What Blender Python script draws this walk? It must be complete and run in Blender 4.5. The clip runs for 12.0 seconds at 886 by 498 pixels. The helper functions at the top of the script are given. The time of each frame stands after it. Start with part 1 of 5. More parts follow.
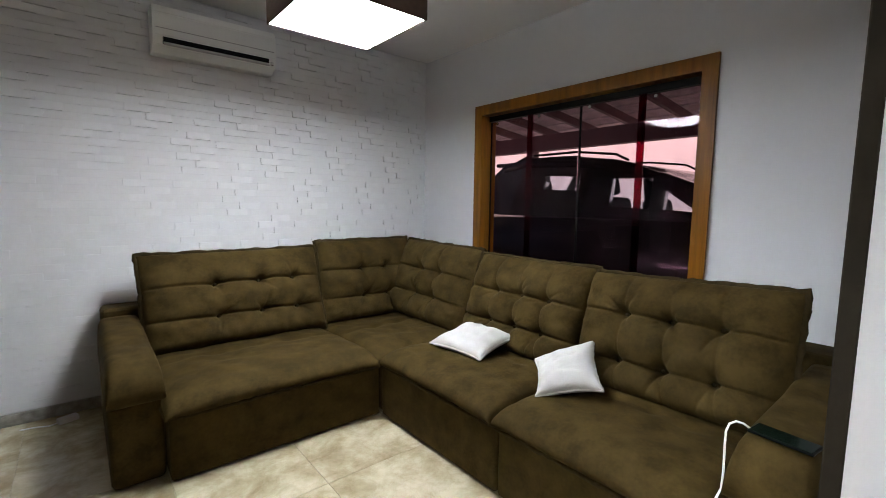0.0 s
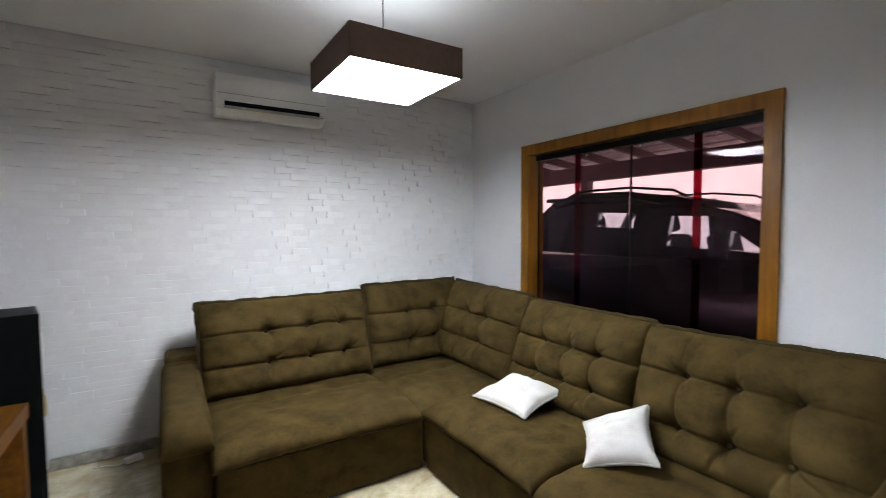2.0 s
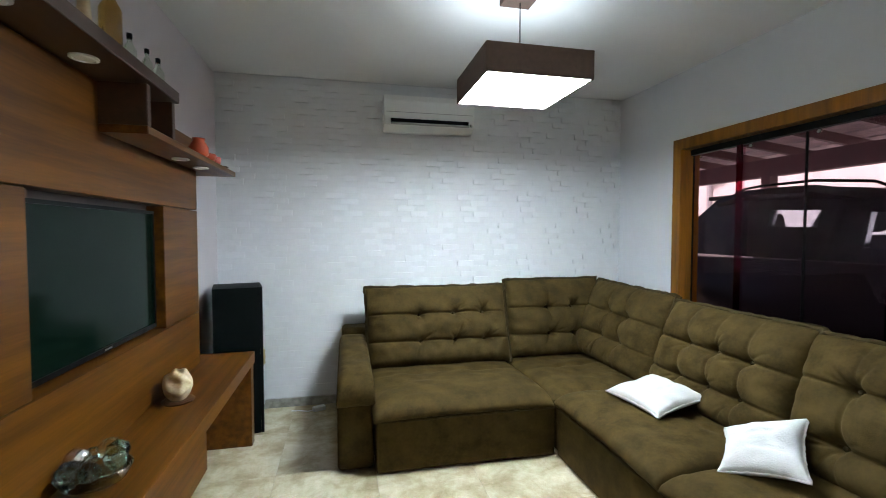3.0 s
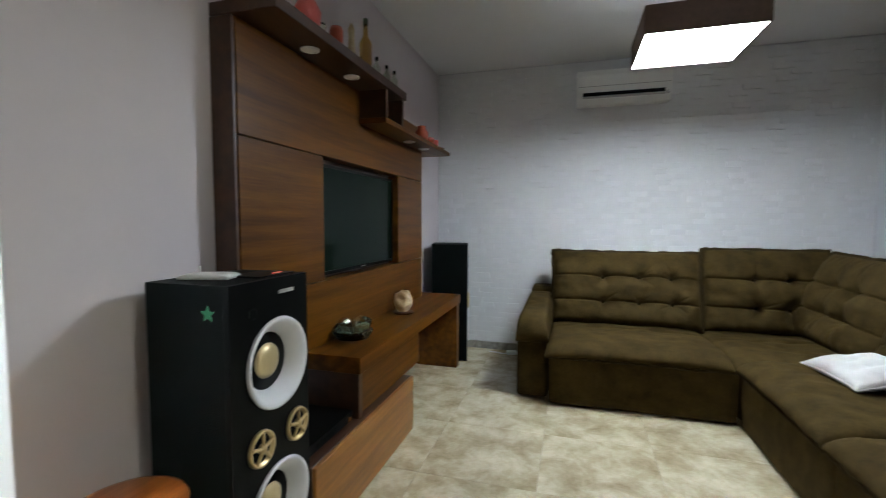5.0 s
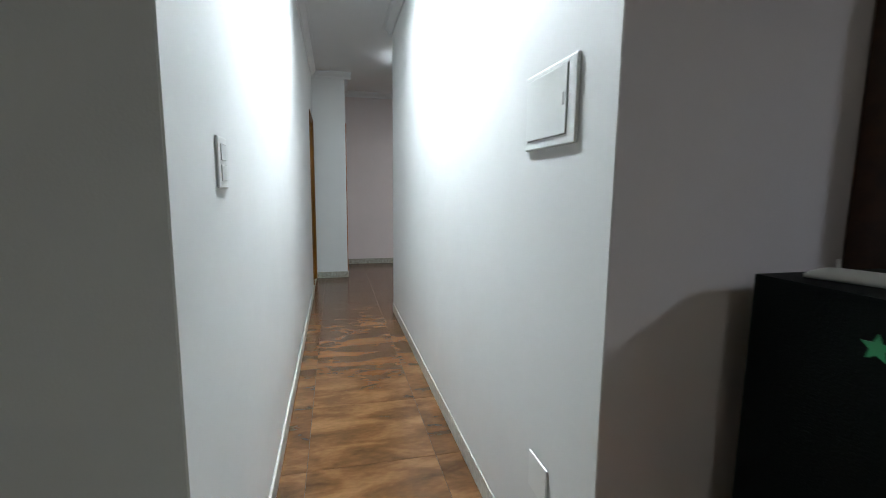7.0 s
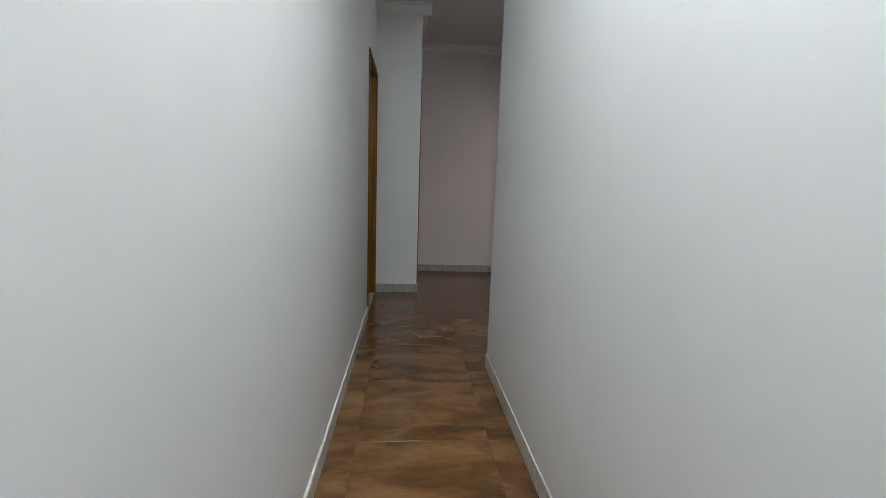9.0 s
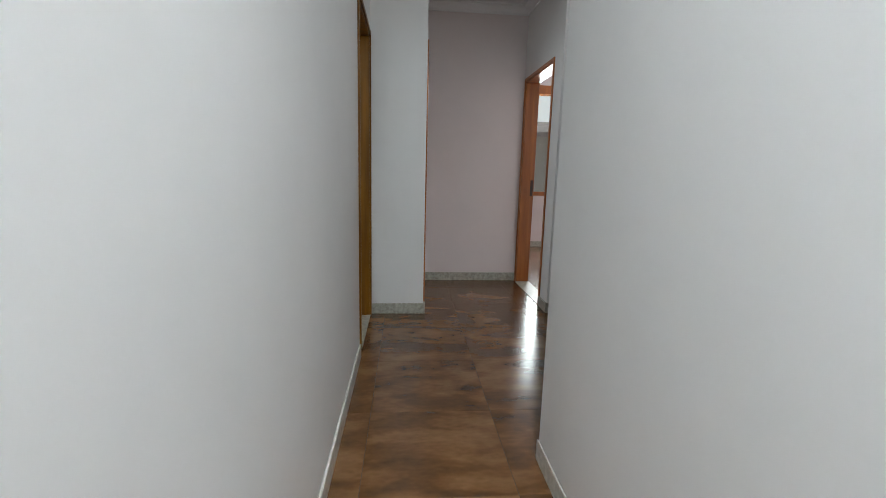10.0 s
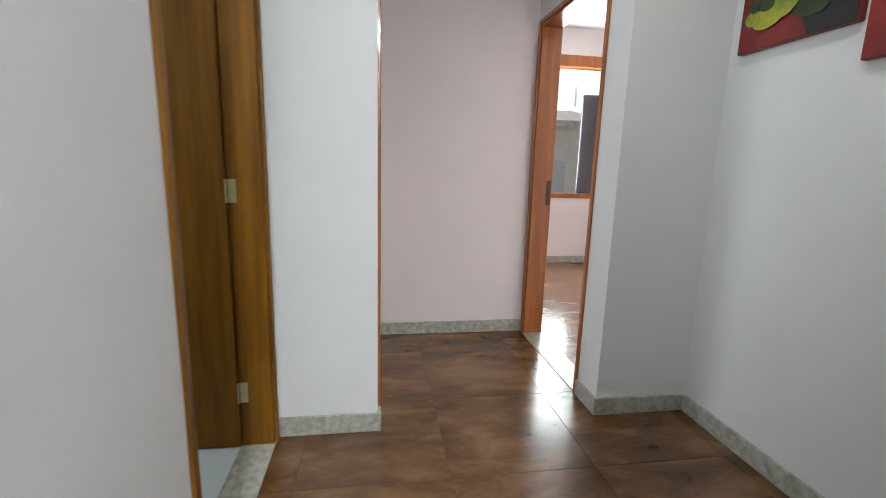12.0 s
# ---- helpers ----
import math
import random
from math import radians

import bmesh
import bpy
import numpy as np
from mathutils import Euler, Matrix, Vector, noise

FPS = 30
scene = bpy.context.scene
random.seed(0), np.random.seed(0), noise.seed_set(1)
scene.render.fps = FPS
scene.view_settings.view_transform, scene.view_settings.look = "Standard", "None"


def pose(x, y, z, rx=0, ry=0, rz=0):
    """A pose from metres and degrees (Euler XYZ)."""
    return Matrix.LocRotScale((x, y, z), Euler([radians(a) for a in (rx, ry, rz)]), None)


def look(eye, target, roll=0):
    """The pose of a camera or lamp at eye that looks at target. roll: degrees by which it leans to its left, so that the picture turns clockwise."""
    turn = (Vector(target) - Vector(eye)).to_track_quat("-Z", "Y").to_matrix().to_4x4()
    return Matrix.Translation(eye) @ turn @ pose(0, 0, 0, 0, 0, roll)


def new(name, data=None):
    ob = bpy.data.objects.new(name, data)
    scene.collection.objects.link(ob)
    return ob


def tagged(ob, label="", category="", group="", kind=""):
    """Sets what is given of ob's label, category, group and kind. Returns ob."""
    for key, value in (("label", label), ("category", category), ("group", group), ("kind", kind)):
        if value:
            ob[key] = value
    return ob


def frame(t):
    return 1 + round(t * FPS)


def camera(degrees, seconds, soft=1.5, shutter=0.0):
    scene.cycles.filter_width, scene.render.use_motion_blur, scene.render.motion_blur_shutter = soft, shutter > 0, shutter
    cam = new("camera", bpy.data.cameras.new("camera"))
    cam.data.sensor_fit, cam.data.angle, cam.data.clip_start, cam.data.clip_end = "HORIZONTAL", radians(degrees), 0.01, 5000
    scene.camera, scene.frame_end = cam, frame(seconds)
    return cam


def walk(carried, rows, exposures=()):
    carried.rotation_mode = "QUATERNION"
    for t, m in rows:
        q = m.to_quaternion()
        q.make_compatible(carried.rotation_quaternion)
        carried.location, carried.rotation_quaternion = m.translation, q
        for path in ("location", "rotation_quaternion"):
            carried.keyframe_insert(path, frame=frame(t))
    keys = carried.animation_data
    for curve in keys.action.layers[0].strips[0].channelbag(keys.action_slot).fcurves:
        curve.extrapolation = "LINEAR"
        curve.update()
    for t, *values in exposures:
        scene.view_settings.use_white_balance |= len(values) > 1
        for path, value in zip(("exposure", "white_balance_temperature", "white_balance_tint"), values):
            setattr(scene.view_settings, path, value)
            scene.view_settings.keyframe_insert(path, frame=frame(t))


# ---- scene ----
cam = camera(90.1, 12.0, soft=0.5, shutter=0.25)
PATH = [
    (0, (0.916, 0.016, 1.385), (2.183, 1.55, 1.179), 0.8),
    (0.5, (0.882, 0.123, 1.464), (2.295, 1.524, 1.267), 1.0),
    (1, (0.88, 0.132, 1.521), (2.343, 1.485, 1.352), 0.6),
    (1.5, (0.945, 0.078, 1.542), (2.349, 1.497, 1.413), 0.3),
    (2, (1.018, 0.006, 1.541), (2.083, 1.697, 1.44), -0.3),
    (2.5, (1.0, -0.105, 1.527), (1.701, 1.766, 1.438), -0.3),
    (3, (1.026, -0.246, 1.487), (1.457, 1.706, 1.408), 0.0),
    (3.2, (1.068, -0.291, 1.475), (1.406, 1.679, 1.393), 0.3),
    (4.8, (1.358, -0.708, 1.309), (0.972, 1.252, 1.205), 0.7),
    (5, (1.341, -0.732, 1.29), (0.781, 1.183, 1.165), 0.2),
    (5.5, (1.315, -0.709, 1.298), (0.1, 0.867, 1.099), 0.7),
    (6, (1.27, -0.696, 1.286), (-0.408, 0.37, 1.065), 0.6),
    (6.5, (1.131, -0.664, 1.284), (-0.75, -0.035, 1.028), 0.3),
    (7, (0.844, -0.582, 1.273), (-1.081, -0.11, 1.01), 0.6),
    (7.2, (0.717, -0.552, 1.282), (-1.225, -0.162, 1.005), 0.8),
    (9, (-1.045, -0.521, 1.156), (-3.017, -0.359, 0.864), 1.9),
    (9.5, (-1.56, -0.588, 1.164), (-3.527, -0.417, 0.842), 1.8),
    (10, (-2.053, -0.566, 1.191), (-4.016, -0.398, 0.845), 1.5),
    (10.5, (-2.561, -0.528, 1.195), (-4.523, -0.353, 0.843), 1.4),
    (11, (-3.046, -0.508, 1.197), (-5.007, -0.342, 0.843), 1.1),
    (11.5, (-3.448, -0.462, 1.204), (-5.405, -0.298, 0.828), 1.0),
    (12, (-3.791, -0.429, 1.202), (-5.733, -0.122, 0.832), 1.6),
]
# seconds, stops, kelvin, tint
EXPOSURES = [(0, -0.57, 6500, 10), (1.5, -0.45, 6500, 10), (2.5, -0.14, 6250, 8), (3.2, -0.1, 5950, 1), (4.8, -0.36, 6200, 6), (5.5, -2.15, 6000, 4), (6.0, -2.2, 6050, 4), (6.5, -1.98, 6100, 4), (7.0, -2.18, 6150, 4),
             (7.2, -2.25, 6150, 4), (9.0, -2.72, 6480, 8), (9.5, -2.43, 6500, 8), (10.0, -2.14, 6500, 9), (10.5, -1.77, 6500, 9), (11.0, -1.45, 6500, 9), (11.5, -1.34, 6500, 9), (12.0, -1.2, 6450, 9)]
walk(cam, [(t, look(e, g, r)) for t, e, g, r in PATH], EXPOSURES)

# ---------------------------------------------------------------- world and light
world = bpy.data.worlds.new("world")
scene.world = world
world.use_nodes = True
sky = world.node_tree.nodes.new("ShaderNodeTexSky")
sky.sky_type, sky.sun_disc = "NISHITA", False
sky.dust_density, sky.air_density = 7.0, 1.0
sky.sun_elevation, sky.sun_rotation = radians(48), radians(250)
world.node_tree.links.new(sky.outputs[0], world.node_tree.nodes["Background"].inputs[0])
world.node_tree.nodes["Background"].inputs[1].default_value = 0.15
sun = new("sun", bpy.data.lights.new("sun", "SUN"))
sun.data.energy, sun.data.angle, sun.data.color = 5.0, radians(8), (1, 0.95, 0.88)
sun.matrix_world = pose(0, 0, 20, 42, 0, -70)

LAMP = 120.0        # pendant diffuser
HALL = 790.0        # hall ceiling lamp


def area_light(name, m, w, h, energy, color=(1, 1, 1)):
    ob = new(name, bpy.data.lights.new(name, "AREA"))
    ob.data.shape, ob.data.size, ob.data.size_y = "RECTANGLE", w, h
    ob.data.energy, ob.data.color = energy, color
    ob.matrix_world = m
    return ob


# daylight that falls in through the bedroom window
area_light("window_daylight", pose(-9.22, 2.0, 1.65, 0, -90, 0), 1.4, 1.4, 420, (0.93, 0.97, 1))


# fill light added inside the bathroom as daylight; its window is unseen and unbuilt
area_light("bathroom_fill", pose(-4.95, -2.48, 2.2, 90, 0, 0), 0.7, 0.4, 30, (0.9, 0.97, 1))


# daylight of the second bedroom's window
area_light("bedroom_daylight", pose(-6.9, -2.97, 1.6, 90, 0, 0), 1.3, 1.1, 80, (0.88, 0.95, 1))


# ---------------------------------------------------------------- materials
def mat(name, base, rough=0.5, metal=0.0, var=0.0, scale=6.0, bump=0.0, bump_scale=80.0, base2=None, detail=4.0, stretch=(1, 1, 1),
        coords="Object", rand=0.0, sheen=0.0, spec=0.5, coat=0.0, rough_var=0.0):
    m = bpy.data.materials.new(name)
    m.use_nodes = True
    n, l = m.node_tree.nodes, m.node_tree.links
    b = n["Principled BSDF"]
    b.inputs["Roughness"].default_value, b.inputs["Metallic"].default_value = rough, metal
    b.inputs["Specular IOR Level"].default_value = spec
    b.inputs["Coat Weight"].default_value = coat
    b.inputs["Coat Roughness"].default_value = 0.08
    if sheen:
        b.inputs["Sheen Weight"].default_value = sheen
        b.inputs["Sheen Roughness"].default_value = 0.35
        b.inputs["Sheen Tint"].default_value = (*[min(1, 2.5 * c) for c in base], 1)
    tc, mp = n.new("ShaderNodeTexCoord"), n.new("ShaderNodeMapping")
    mp.inputs["Scale"].default_value = stretch
    l.new(tc.outputs[coords], mp.inputs[0])
    vec = mp.outputs[0]
    if rand:
        oi, add, mul = n.new("ShaderNodeObjectInfo"), n.new("ShaderNodeVectorMath"), n.new("ShaderNodeMath")
        mul.operation, mul.inputs[1].default_value = "MULTIPLY", rand
        l.new(oi.outputs["Random"], mul.inputs[0])
        l.new(vec, add.inputs[0]), l.new(mul.outputs[0], add.inputs[1])
        vec = add.outputs[0]
    base2 = base2 or [c * (1 - var) for c in base]
    if var or base2 != base:
        t1, t2, mixf = n.new("ShaderNodeTexNoise"), n.new("ShaderNodeTexNoise"), n.new("ShaderNodeMath")
        t1.inputs["Scale"].default_value, t1.inputs["Detail"].default_value = scale, detail
        t2.inputs["Scale"].default_value, t2.inputs["Detail"].default_value = scale * 7, detail
        l.new(vec, t1.inputs["Vector"]), l.new(vec, t2.inputs["Vector"])
        mixf.operation = "MULTIPLY_ADD"
        mixf.inputs[1].default_value = 0.3
        l.new(t2.outputs[0], mixf.inputs[0]), l.new(t1.outputs[0], mixf.inputs[2])
        ramp = n.new("ShaderNodeValToRGB")
        ramp.color_ramp.elements[0].position, ramp.color_ramp.elements[1].position = 0.48, 0.84
        ramp.color_ramp.elements[0].color, ramp.color_ramp.elements[1].color = (*base2, 1), (*base, 1)
        l.new(mixf.outputs[0], ramp.inputs[0]), l.new(ramp.outputs[0], b.inputs["Base Color"])
        if rough_var:
            mr = n.new("ShaderNodeMapRange")
            mr.inputs[3].default_value, mr.inputs[4].default_value = rough - rough_var, rough + rough_var
            l.new(t1.outputs[0], mr.inputs[0]), l.new(mr.outputs[0], b.inputs["Roughness"])
    else:
        b.inputs["Base Color"].default_value = (*base, 1)
    if bump:
        t3, bp = n.new("ShaderNodeTexNoise"), n.new("ShaderNodeBump")
        t3.inputs["Scale"].default_value, t3.inputs["Detail"].default_value = bump_scale, 3
        l.new(vec, t3.inputs["Vector"])
        bp.inputs["Strength"].default_value, bp.inputs["Distance"].default_value = bump, 0.004
        l.new(t3.outputs[0], bp.inputs["Height"]), l.new(bp.outputs[0], b.inputs["Normal"])
    return m


def emit(name, color, strength):
    m = bpy.data.materials.new(name)
    m.use_nodes = True
    b = m.node_tree.nodes["Principled BSDF"]
    b.inputs["Base Color"].default_value = (0.8, 0.8, 0.8, 1)
    b.inputs["Emission Color"].default_value = (*color, 1)
    b.inputs["Emission Strength"].default_value = strength
    return m


def pane_material(name, tint, ior=1.45):
    """Thin tinted glass: it lets the view through and mirrors by its angle."""
    m = bpy.data.materials.new(name)
    m.use_nodes = True
    n, l = m.node_tree.nodes, m.node_tree.links
    n.remove(n["Principled BSDF"])
    tr, gl, mx, fr = (n.new("ShaderNode" + k) for k in ("BsdfTransparent", "BsdfGlossy", "MixShader", "Fresnel"))
    tr.inputs[0].default_value = (*tint, 1)
    gl.inputs["Roughness"].default_value = 0.01
    fr.inputs[0].default_value = ior
    l.new(fr.outputs[0], mx.inputs[0]), l.new(tr.outputs[0], mx.inputs[1]), l.new(gl.outputs[0], mx.inputs[2])
    l.new(mx.outputs[0], n["Material Output"].inputs[0])
    return m


def glass_material(name, color, rough=0.02):
    m = mat(name, color, rough)
    b = m.node_tree.nodes["Principled BSDF"]
    b.inputs["Transmission Weight"].default_value, b.inputs["IOR"].default_value = 1.0, 1.45
    return m


def marble(name):
    """Cream porcelain with the look of veined stone."""
    m = bpy.data.materials.new(name)
    m.use_nodes = True
    n, l = m.node_tree.nodes, m.node_tree.links
    b = n["Principled BSDF"]
    tc, oi, mul, add = (n.new("ShaderNode" + k) for k in ("TexCoord", "ObjectInfo", "Math", "VectorMath"))
    mul.operation, mul.inputs[1].default_value = "MULTIPLY", 60
    l.new(oi.outputs["Random"], mul.inputs[0]), l.new(tc.outputs["Object"], add.inputs[0]), l.new(mul.outputs[0], add.inputs[1])
    warp = n.new("ShaderNodeTexNoise")
    warp.inputs["Scale"].default_value, warp.inputs["Detail"].default_value, warp.inputs["Distortion"].default_value = 5, 6, 0.25
    warp.inputs["Roughness"].default_value = 0.66
    l.new(add.outputs[0], warp.inputs["Vector"])
    ramp = n.new("ShaderNodeValToRGB")
    cr = ramp.color_ramp
    cr.elements[0].position, cr.elements[0].color = 0.34, (0.33, 0.272, 0.165, 1)
    cr.elements[1].position, cr.elements[1].color = 0.66, (0.60, 0.545, 0.395, 1)
    e = cr.elements.new(0.46)
    e.color = (0.43, 0.37, 0.24, 1)
    e = cr.elements.new(0.54)
    e.color = (0.51, 0.455, 0.315, 1)
    l.new(warp.outputs[0], ramp.inputs[0])
    vor = n.new("ShaderNodeTexVoronoi")
    vor.feature = "DISTANCE_TO_EDGE"
    vor.inputs["Scale"].default_value = 9
    wv = n.new("ShaderNodeVectorMath")
    wv.operation = "MULTIPLY_ADD"
    wv.inputs[1].default_value = (0.25, 0.25, 0.25)
    l.new(warp.outputs[1], wv.inputs[0]), l.new(add.outputs[0], wv.inputs[2]), l.new(wv.outputs[0], vor.inputs["Vector"])
    vr = n.new("ShaderNodeValToRGB")
    vr.color_ramp.elements[0].color, vr.color_ramp.elements[1].color = (0.62, 0.56, 0.46, 1), (1, 1, 1, 1)
    vr.color_ramp.elements[1].position = 0.07
    l.new(vor.outputs[0], vr.inputs[0])
    mx = n.new("ShaderNodeMix")
    mx.data_type, mx.blend_type, mx.inputs[0].default_value = "RGBA", "MULTIPLY", 0.16
    l.new(ramp.outputs[0], mx.inputs[6]), l.new(vr.outputs[0], mx.inputs[7]), l.new(mx.outputs[2], b.inputs["Base Color"])
    b.inputs["Roughness"].default_value = 0.22
    return m


def rusty_tile(name):
    """Brown porcelain with dark smoky streaks across."""
    m = bpy.data.materials.new(name)
    m.use_nodes = True
    n, l = m.node_tree.nodes, m.node_tree.links
    b = n["Principled BSDF"]
    tc, oi, mul, add, mp = (n.new("ShaderNode" + k) for k in ("TexCoord", "ObjectInfo", "Math", "VectorMath", "Mapping"))
    mul.operation, mul.inputs[1].default_value = "MULTIPLY", 40
    mp.inputs["Scale"].default_value = (2.6, 1.0, 1)
    l.new(oi.outputs["Random"], mul.inputs[0]), l.new(tc.outputs["Object"], mp.inputs[0])
    l.new(mp.outputs[0], add.inputs[0]), l.new(mul.outputs[0], add.inputs[1])
    n1, n2 = n.new("ShaderNodeTexNoise"), n.new("ShaderNodeTexNoise")
    n1.inputs["Scale"].default_value, n1.inputs["Detail"].default_value, n1.inputs["Distortion"].default_value = 2.7, 5, 0.45
    n2.inputs["Scale"].default_value, n2.inputs["Detail"].default_value = 22, 6
    l.new(add.outputs[0], n1.inputs["Vector"]), l.new(add.outputs[0], n2.inputs["Vector"])
    ma = n.new("ShaderNodeMath")
    ma.operation, ma.inputs[1].default_value = "MULTIPLY_ADD", 0.25
    l.new(n2.outputs[0], ma.inputs[0]), l.new(n1.outputs[0], ma.inputs[2])
    ramp = n.new("ShaderNodeValToRGB")
    cr = ramp.color_ramp
    cr.elements[0].position, cr.elements[0].color = 0.41, (0.052, 0.023, 0.0088, 1)
    cr.elements[1].position, cr.elements[1].color = 0.82, (0.195, 0.100, 0.041, 1)
    e = cr.elements.new(0.60)
    e.color = (0.108, 0.049, 0.0175, 1)
    l.new(ma.outputs[0], ramp.inputs[0]), l.new(ramp.outputs[0], b.inputs["Base Color"])
    b.inputs["Roughness"].default_value = 0.2
    bp = n.new("ShaderNodeBump")
    bp.inputs["Strength"].default_value, bp.inputs["Distance"].default_value = 0.12, 0.002
    l.new(n1.outputs[0], bp.inputs["Height"]), l.new(bp.outputs[0], b.inputs["Normal"])
    return m


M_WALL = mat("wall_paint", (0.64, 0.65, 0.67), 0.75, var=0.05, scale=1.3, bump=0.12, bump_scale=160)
M_WALLW = mat("lavender_grey_paint", (0.66, 0.612, 0.640), 0.75, var=0.05, scale=1.3, bump=0.12, bump_scale=160)
# wall paint made darker, to offset the lamp light on the partition end
M_PART = mat("darkened_wall_paint", (0.54, 0.54, 0.56), 0.75, var=0.05, scale=1.3, bump=0.12, bump_scale=160)
M_HALL = mat("hall_paint", (0.76, 0.765, 0.76), 0.6, var=0.05, scale=1.1, bump=0.04, bump_scale=160)
M_PINK = mat("pinkish_paint", (0.76, 0.69, 0.68), 0.65, var=0.05, scale=1.1, bump=0.12, bump_scale=160)
M_CEIL = mat("ceiling_paint", (0.80, 0.80, 0.80), 0.85, var=0.04, scale=0.9, bump=0.05, bump_scale=90)
M_STONE = mat("plaster_stone", (0.72, 0.73, 0.75), 0.7, var=0.06, scale=5, bump=0.15, bump_scale=70, rand=30)
M_MARBLE = marble("cream_stone_porcelain")
M_RUST = rusty_tile("brown_porcelain")
M_GROUT = mat("grout", (0.46, 0.40, 0.30), 0.9, var=0.2, scale=20)
M_GROUTH = mat("brown_grout", (0.060, 0.029, 0.012), 0.8, var=0.2, scale=20)
M_GRANITE = mat("grey_granite", (0.48, 0.475, 0.41), 0.35, base2=[0.27, 0.265, 0.22], scale=34, detail=8)
# granite lightened for the hall skirting: the strong lamp light in its colour
M_GRANITEH = mat("brightened_granite", (0.64, 0.635, 0.58), 0.3, base2=[0.44, 0.435, 0.39], scale=34, detail=8)
M_GREYBASE = mat("grey_stone_base", (0.36, 0.35, 0.31), 0.4, base2=[0.2, 0.19, 0.16], scale=20)
M_WOOD = mat("honey_wood", (0.33, 0.130, 0.014), 0.32, base2=[0.17, 0.064, 0.010], scale=2.4, detail=6, stretch=(1, 0.6, 9), bump=0.04, bump_scale=60, coat=0.15)
M_WOODV = mat("door_wood", (0.42, 0.135, 0.028), 0.3, base2=[0.26, 0.075, 0.014], scale=2.4, detail=6, stretch=(9, 9, 0.6), bump=0.04, bump_scale=60, coat=0.2)
M_WINWOOD = mat("olive_brown_wood", (0.225, 0.092, 0.0055), 0.40, base2=[0.110, 0.042, 0.003], scale=2.4, detail=6, stretch=(9, 9, 0.6), bump=0.04, bump_scale=60, coat=0.0, spec=0.22)
M_WALNUT = mat("walnut_panel", (0.136, 0.051, 0.0036), 0.42, base2=[0.060, 0.0205, 0.0018], scale=2.2, detail=6, stretch=(9, 0.5, 9), bump=0.04, bump_scale=60, coat=0.0, spec=0.2)
M_DARKWOOD = mat("dark_wood", (0.055, 0.021, 0.009), 0.4, base2=[0.028, 0.011, 0.005], scale=2.2, detail=6, stretch=(9, 0.6, 9), bump=0.04)
M_TRIM = mat("dark_brown_trim", (0.018, 0.014, 0.009), 0.8, var=0.3, scale=12, bump=0.1, spec=0.1)
M_VELVET = mat("brown_velvet", (0.061, 0.0400, 0.0119), 0.85, base2=[0.0285, 0.0184, 0.0051], scale=9, detail=8, bump=0.25, bump_scale=220, sheen=0.15, spec=0.08)
M_VELVET_D = mat("brown_velvet_piping", (0.040, 0.028, 0.012), 0.9, var=0.3, scale=30, bump=0.3, bump_scale=200, sheen=0.03, spec=0.05)
M_WHITECLOTH = mat("white_cotton", (0.52, 0.515, 0.50), 0.85, var=0.08, scale=9, bump=0.4, bump_scale=160)
M_PLASTIC = mat("white_plastic", (0.78, 0.79, 0.78), 0.35, var=0.03, scale=3)
M_PLASTIC2 = mat("grey_plastic", (0.42, 0.42, 0.42), 0.4)
M_BLACK = mat("black_plastic", (0.0035, 0.0042, 0.0045), 0.4, var=0.3, scale=8, spec=0.07)
M_BLACKV = mat("black_vinyl", (0.0035, 0.0055, 0.0055), 0.5, var=0.3, scale=5, bump=0.2, bump_scale=240, spec=0.06)
M_SCREEN = mat("tv_screen", (0.003, 0.0085, 0.0055), 0.10, spec=0.055)
M_CONE = mat("cream_cone", (0.62, 0.50, 0.27), 0.3, metal=0.35, var=0.15, scale=6)
M_RINGW = mat("silver_white_ring", (0.66, 0.67, 0.70), 0.32, var=0.06, scale=6)
M_GOLD = mat("pale_gold", (0.55, 0.43, 0.22), 0.35, metal=0.6)
M_CHROME = mat("chrome", (0.75, 0.75, 0.76), 0.15, metal=1)
M_BRASS = mat("dull_brass", (0.55, 0.47, 0.27), 0.35, metal=0.8, var=0.2, scale=30)
M_STOOL = mat("orange_varnished_wood", (0.44, 0.13, 0.022), 0.3, base2=[0.26, 0.07, 0.012], scale=4, stretch=(6, 1, 1), coat=0.3)
M_GREEN = mat("green_sticker", (0.02, 0.28, 0.10), 0.4)
M_SHADE = mat("brown_fabric_shade", (0.085, 0.05, 0.036), 0.85, var=0.2, scale=40, bump=0.3, bump_scale=250)
M_DIFF = emit("lit_diffuser", (0.90, 0.945, 1.0), LAMP)
M_TOPGLOW = emit("added_top_glow", (0.90, 0.945, 1.0), 7.0)
M_HALLDIFF = emit("hall_diffuser", (0.91, 0.96, 1.0), HALL)
# glow of the added lamp south of the partition
M_FILLDIFF = emit("fill_diffuser", (1.0, 0.93, 0.81), 135.0)
M_LOBBYDIFF = emit("lobby_diffuser", (0.93, 0.97, 1.0), 180.0)
M_SKYGLOW = emit("bright_overcast", (0.97, 0.985, 1.0), 3.2)
M_LED = emit("red_led", (1.0, 0.06, 0.02), 2.0)
M_SPOT = mat("spot_glass", (0.75, 0.74, 0.72), 0.3)
M_TINT = pane_material("tinted_pane", (0.90, 0.74, 0.80), 1.22)
M_OVERLAP = pane_material("doubled_pane", (0.42, 0.05, 0.11), 1.3)
M_CLEAR = pane_material("clear_pane", (0.93, 0.96, 0.95))
M_CARFILM = mat("dark_car_film", (0.006, 0.005, 0.006), 0.12, spec=0.25, var=0.2, scale=3)
M_CARGLASSF = pane_material("car_front_pane", (0.74, 0.82, 0.86), 1.3)
M_GLASSWARE = glass_material("green_glass", (0.80, 0.95, 0.90))
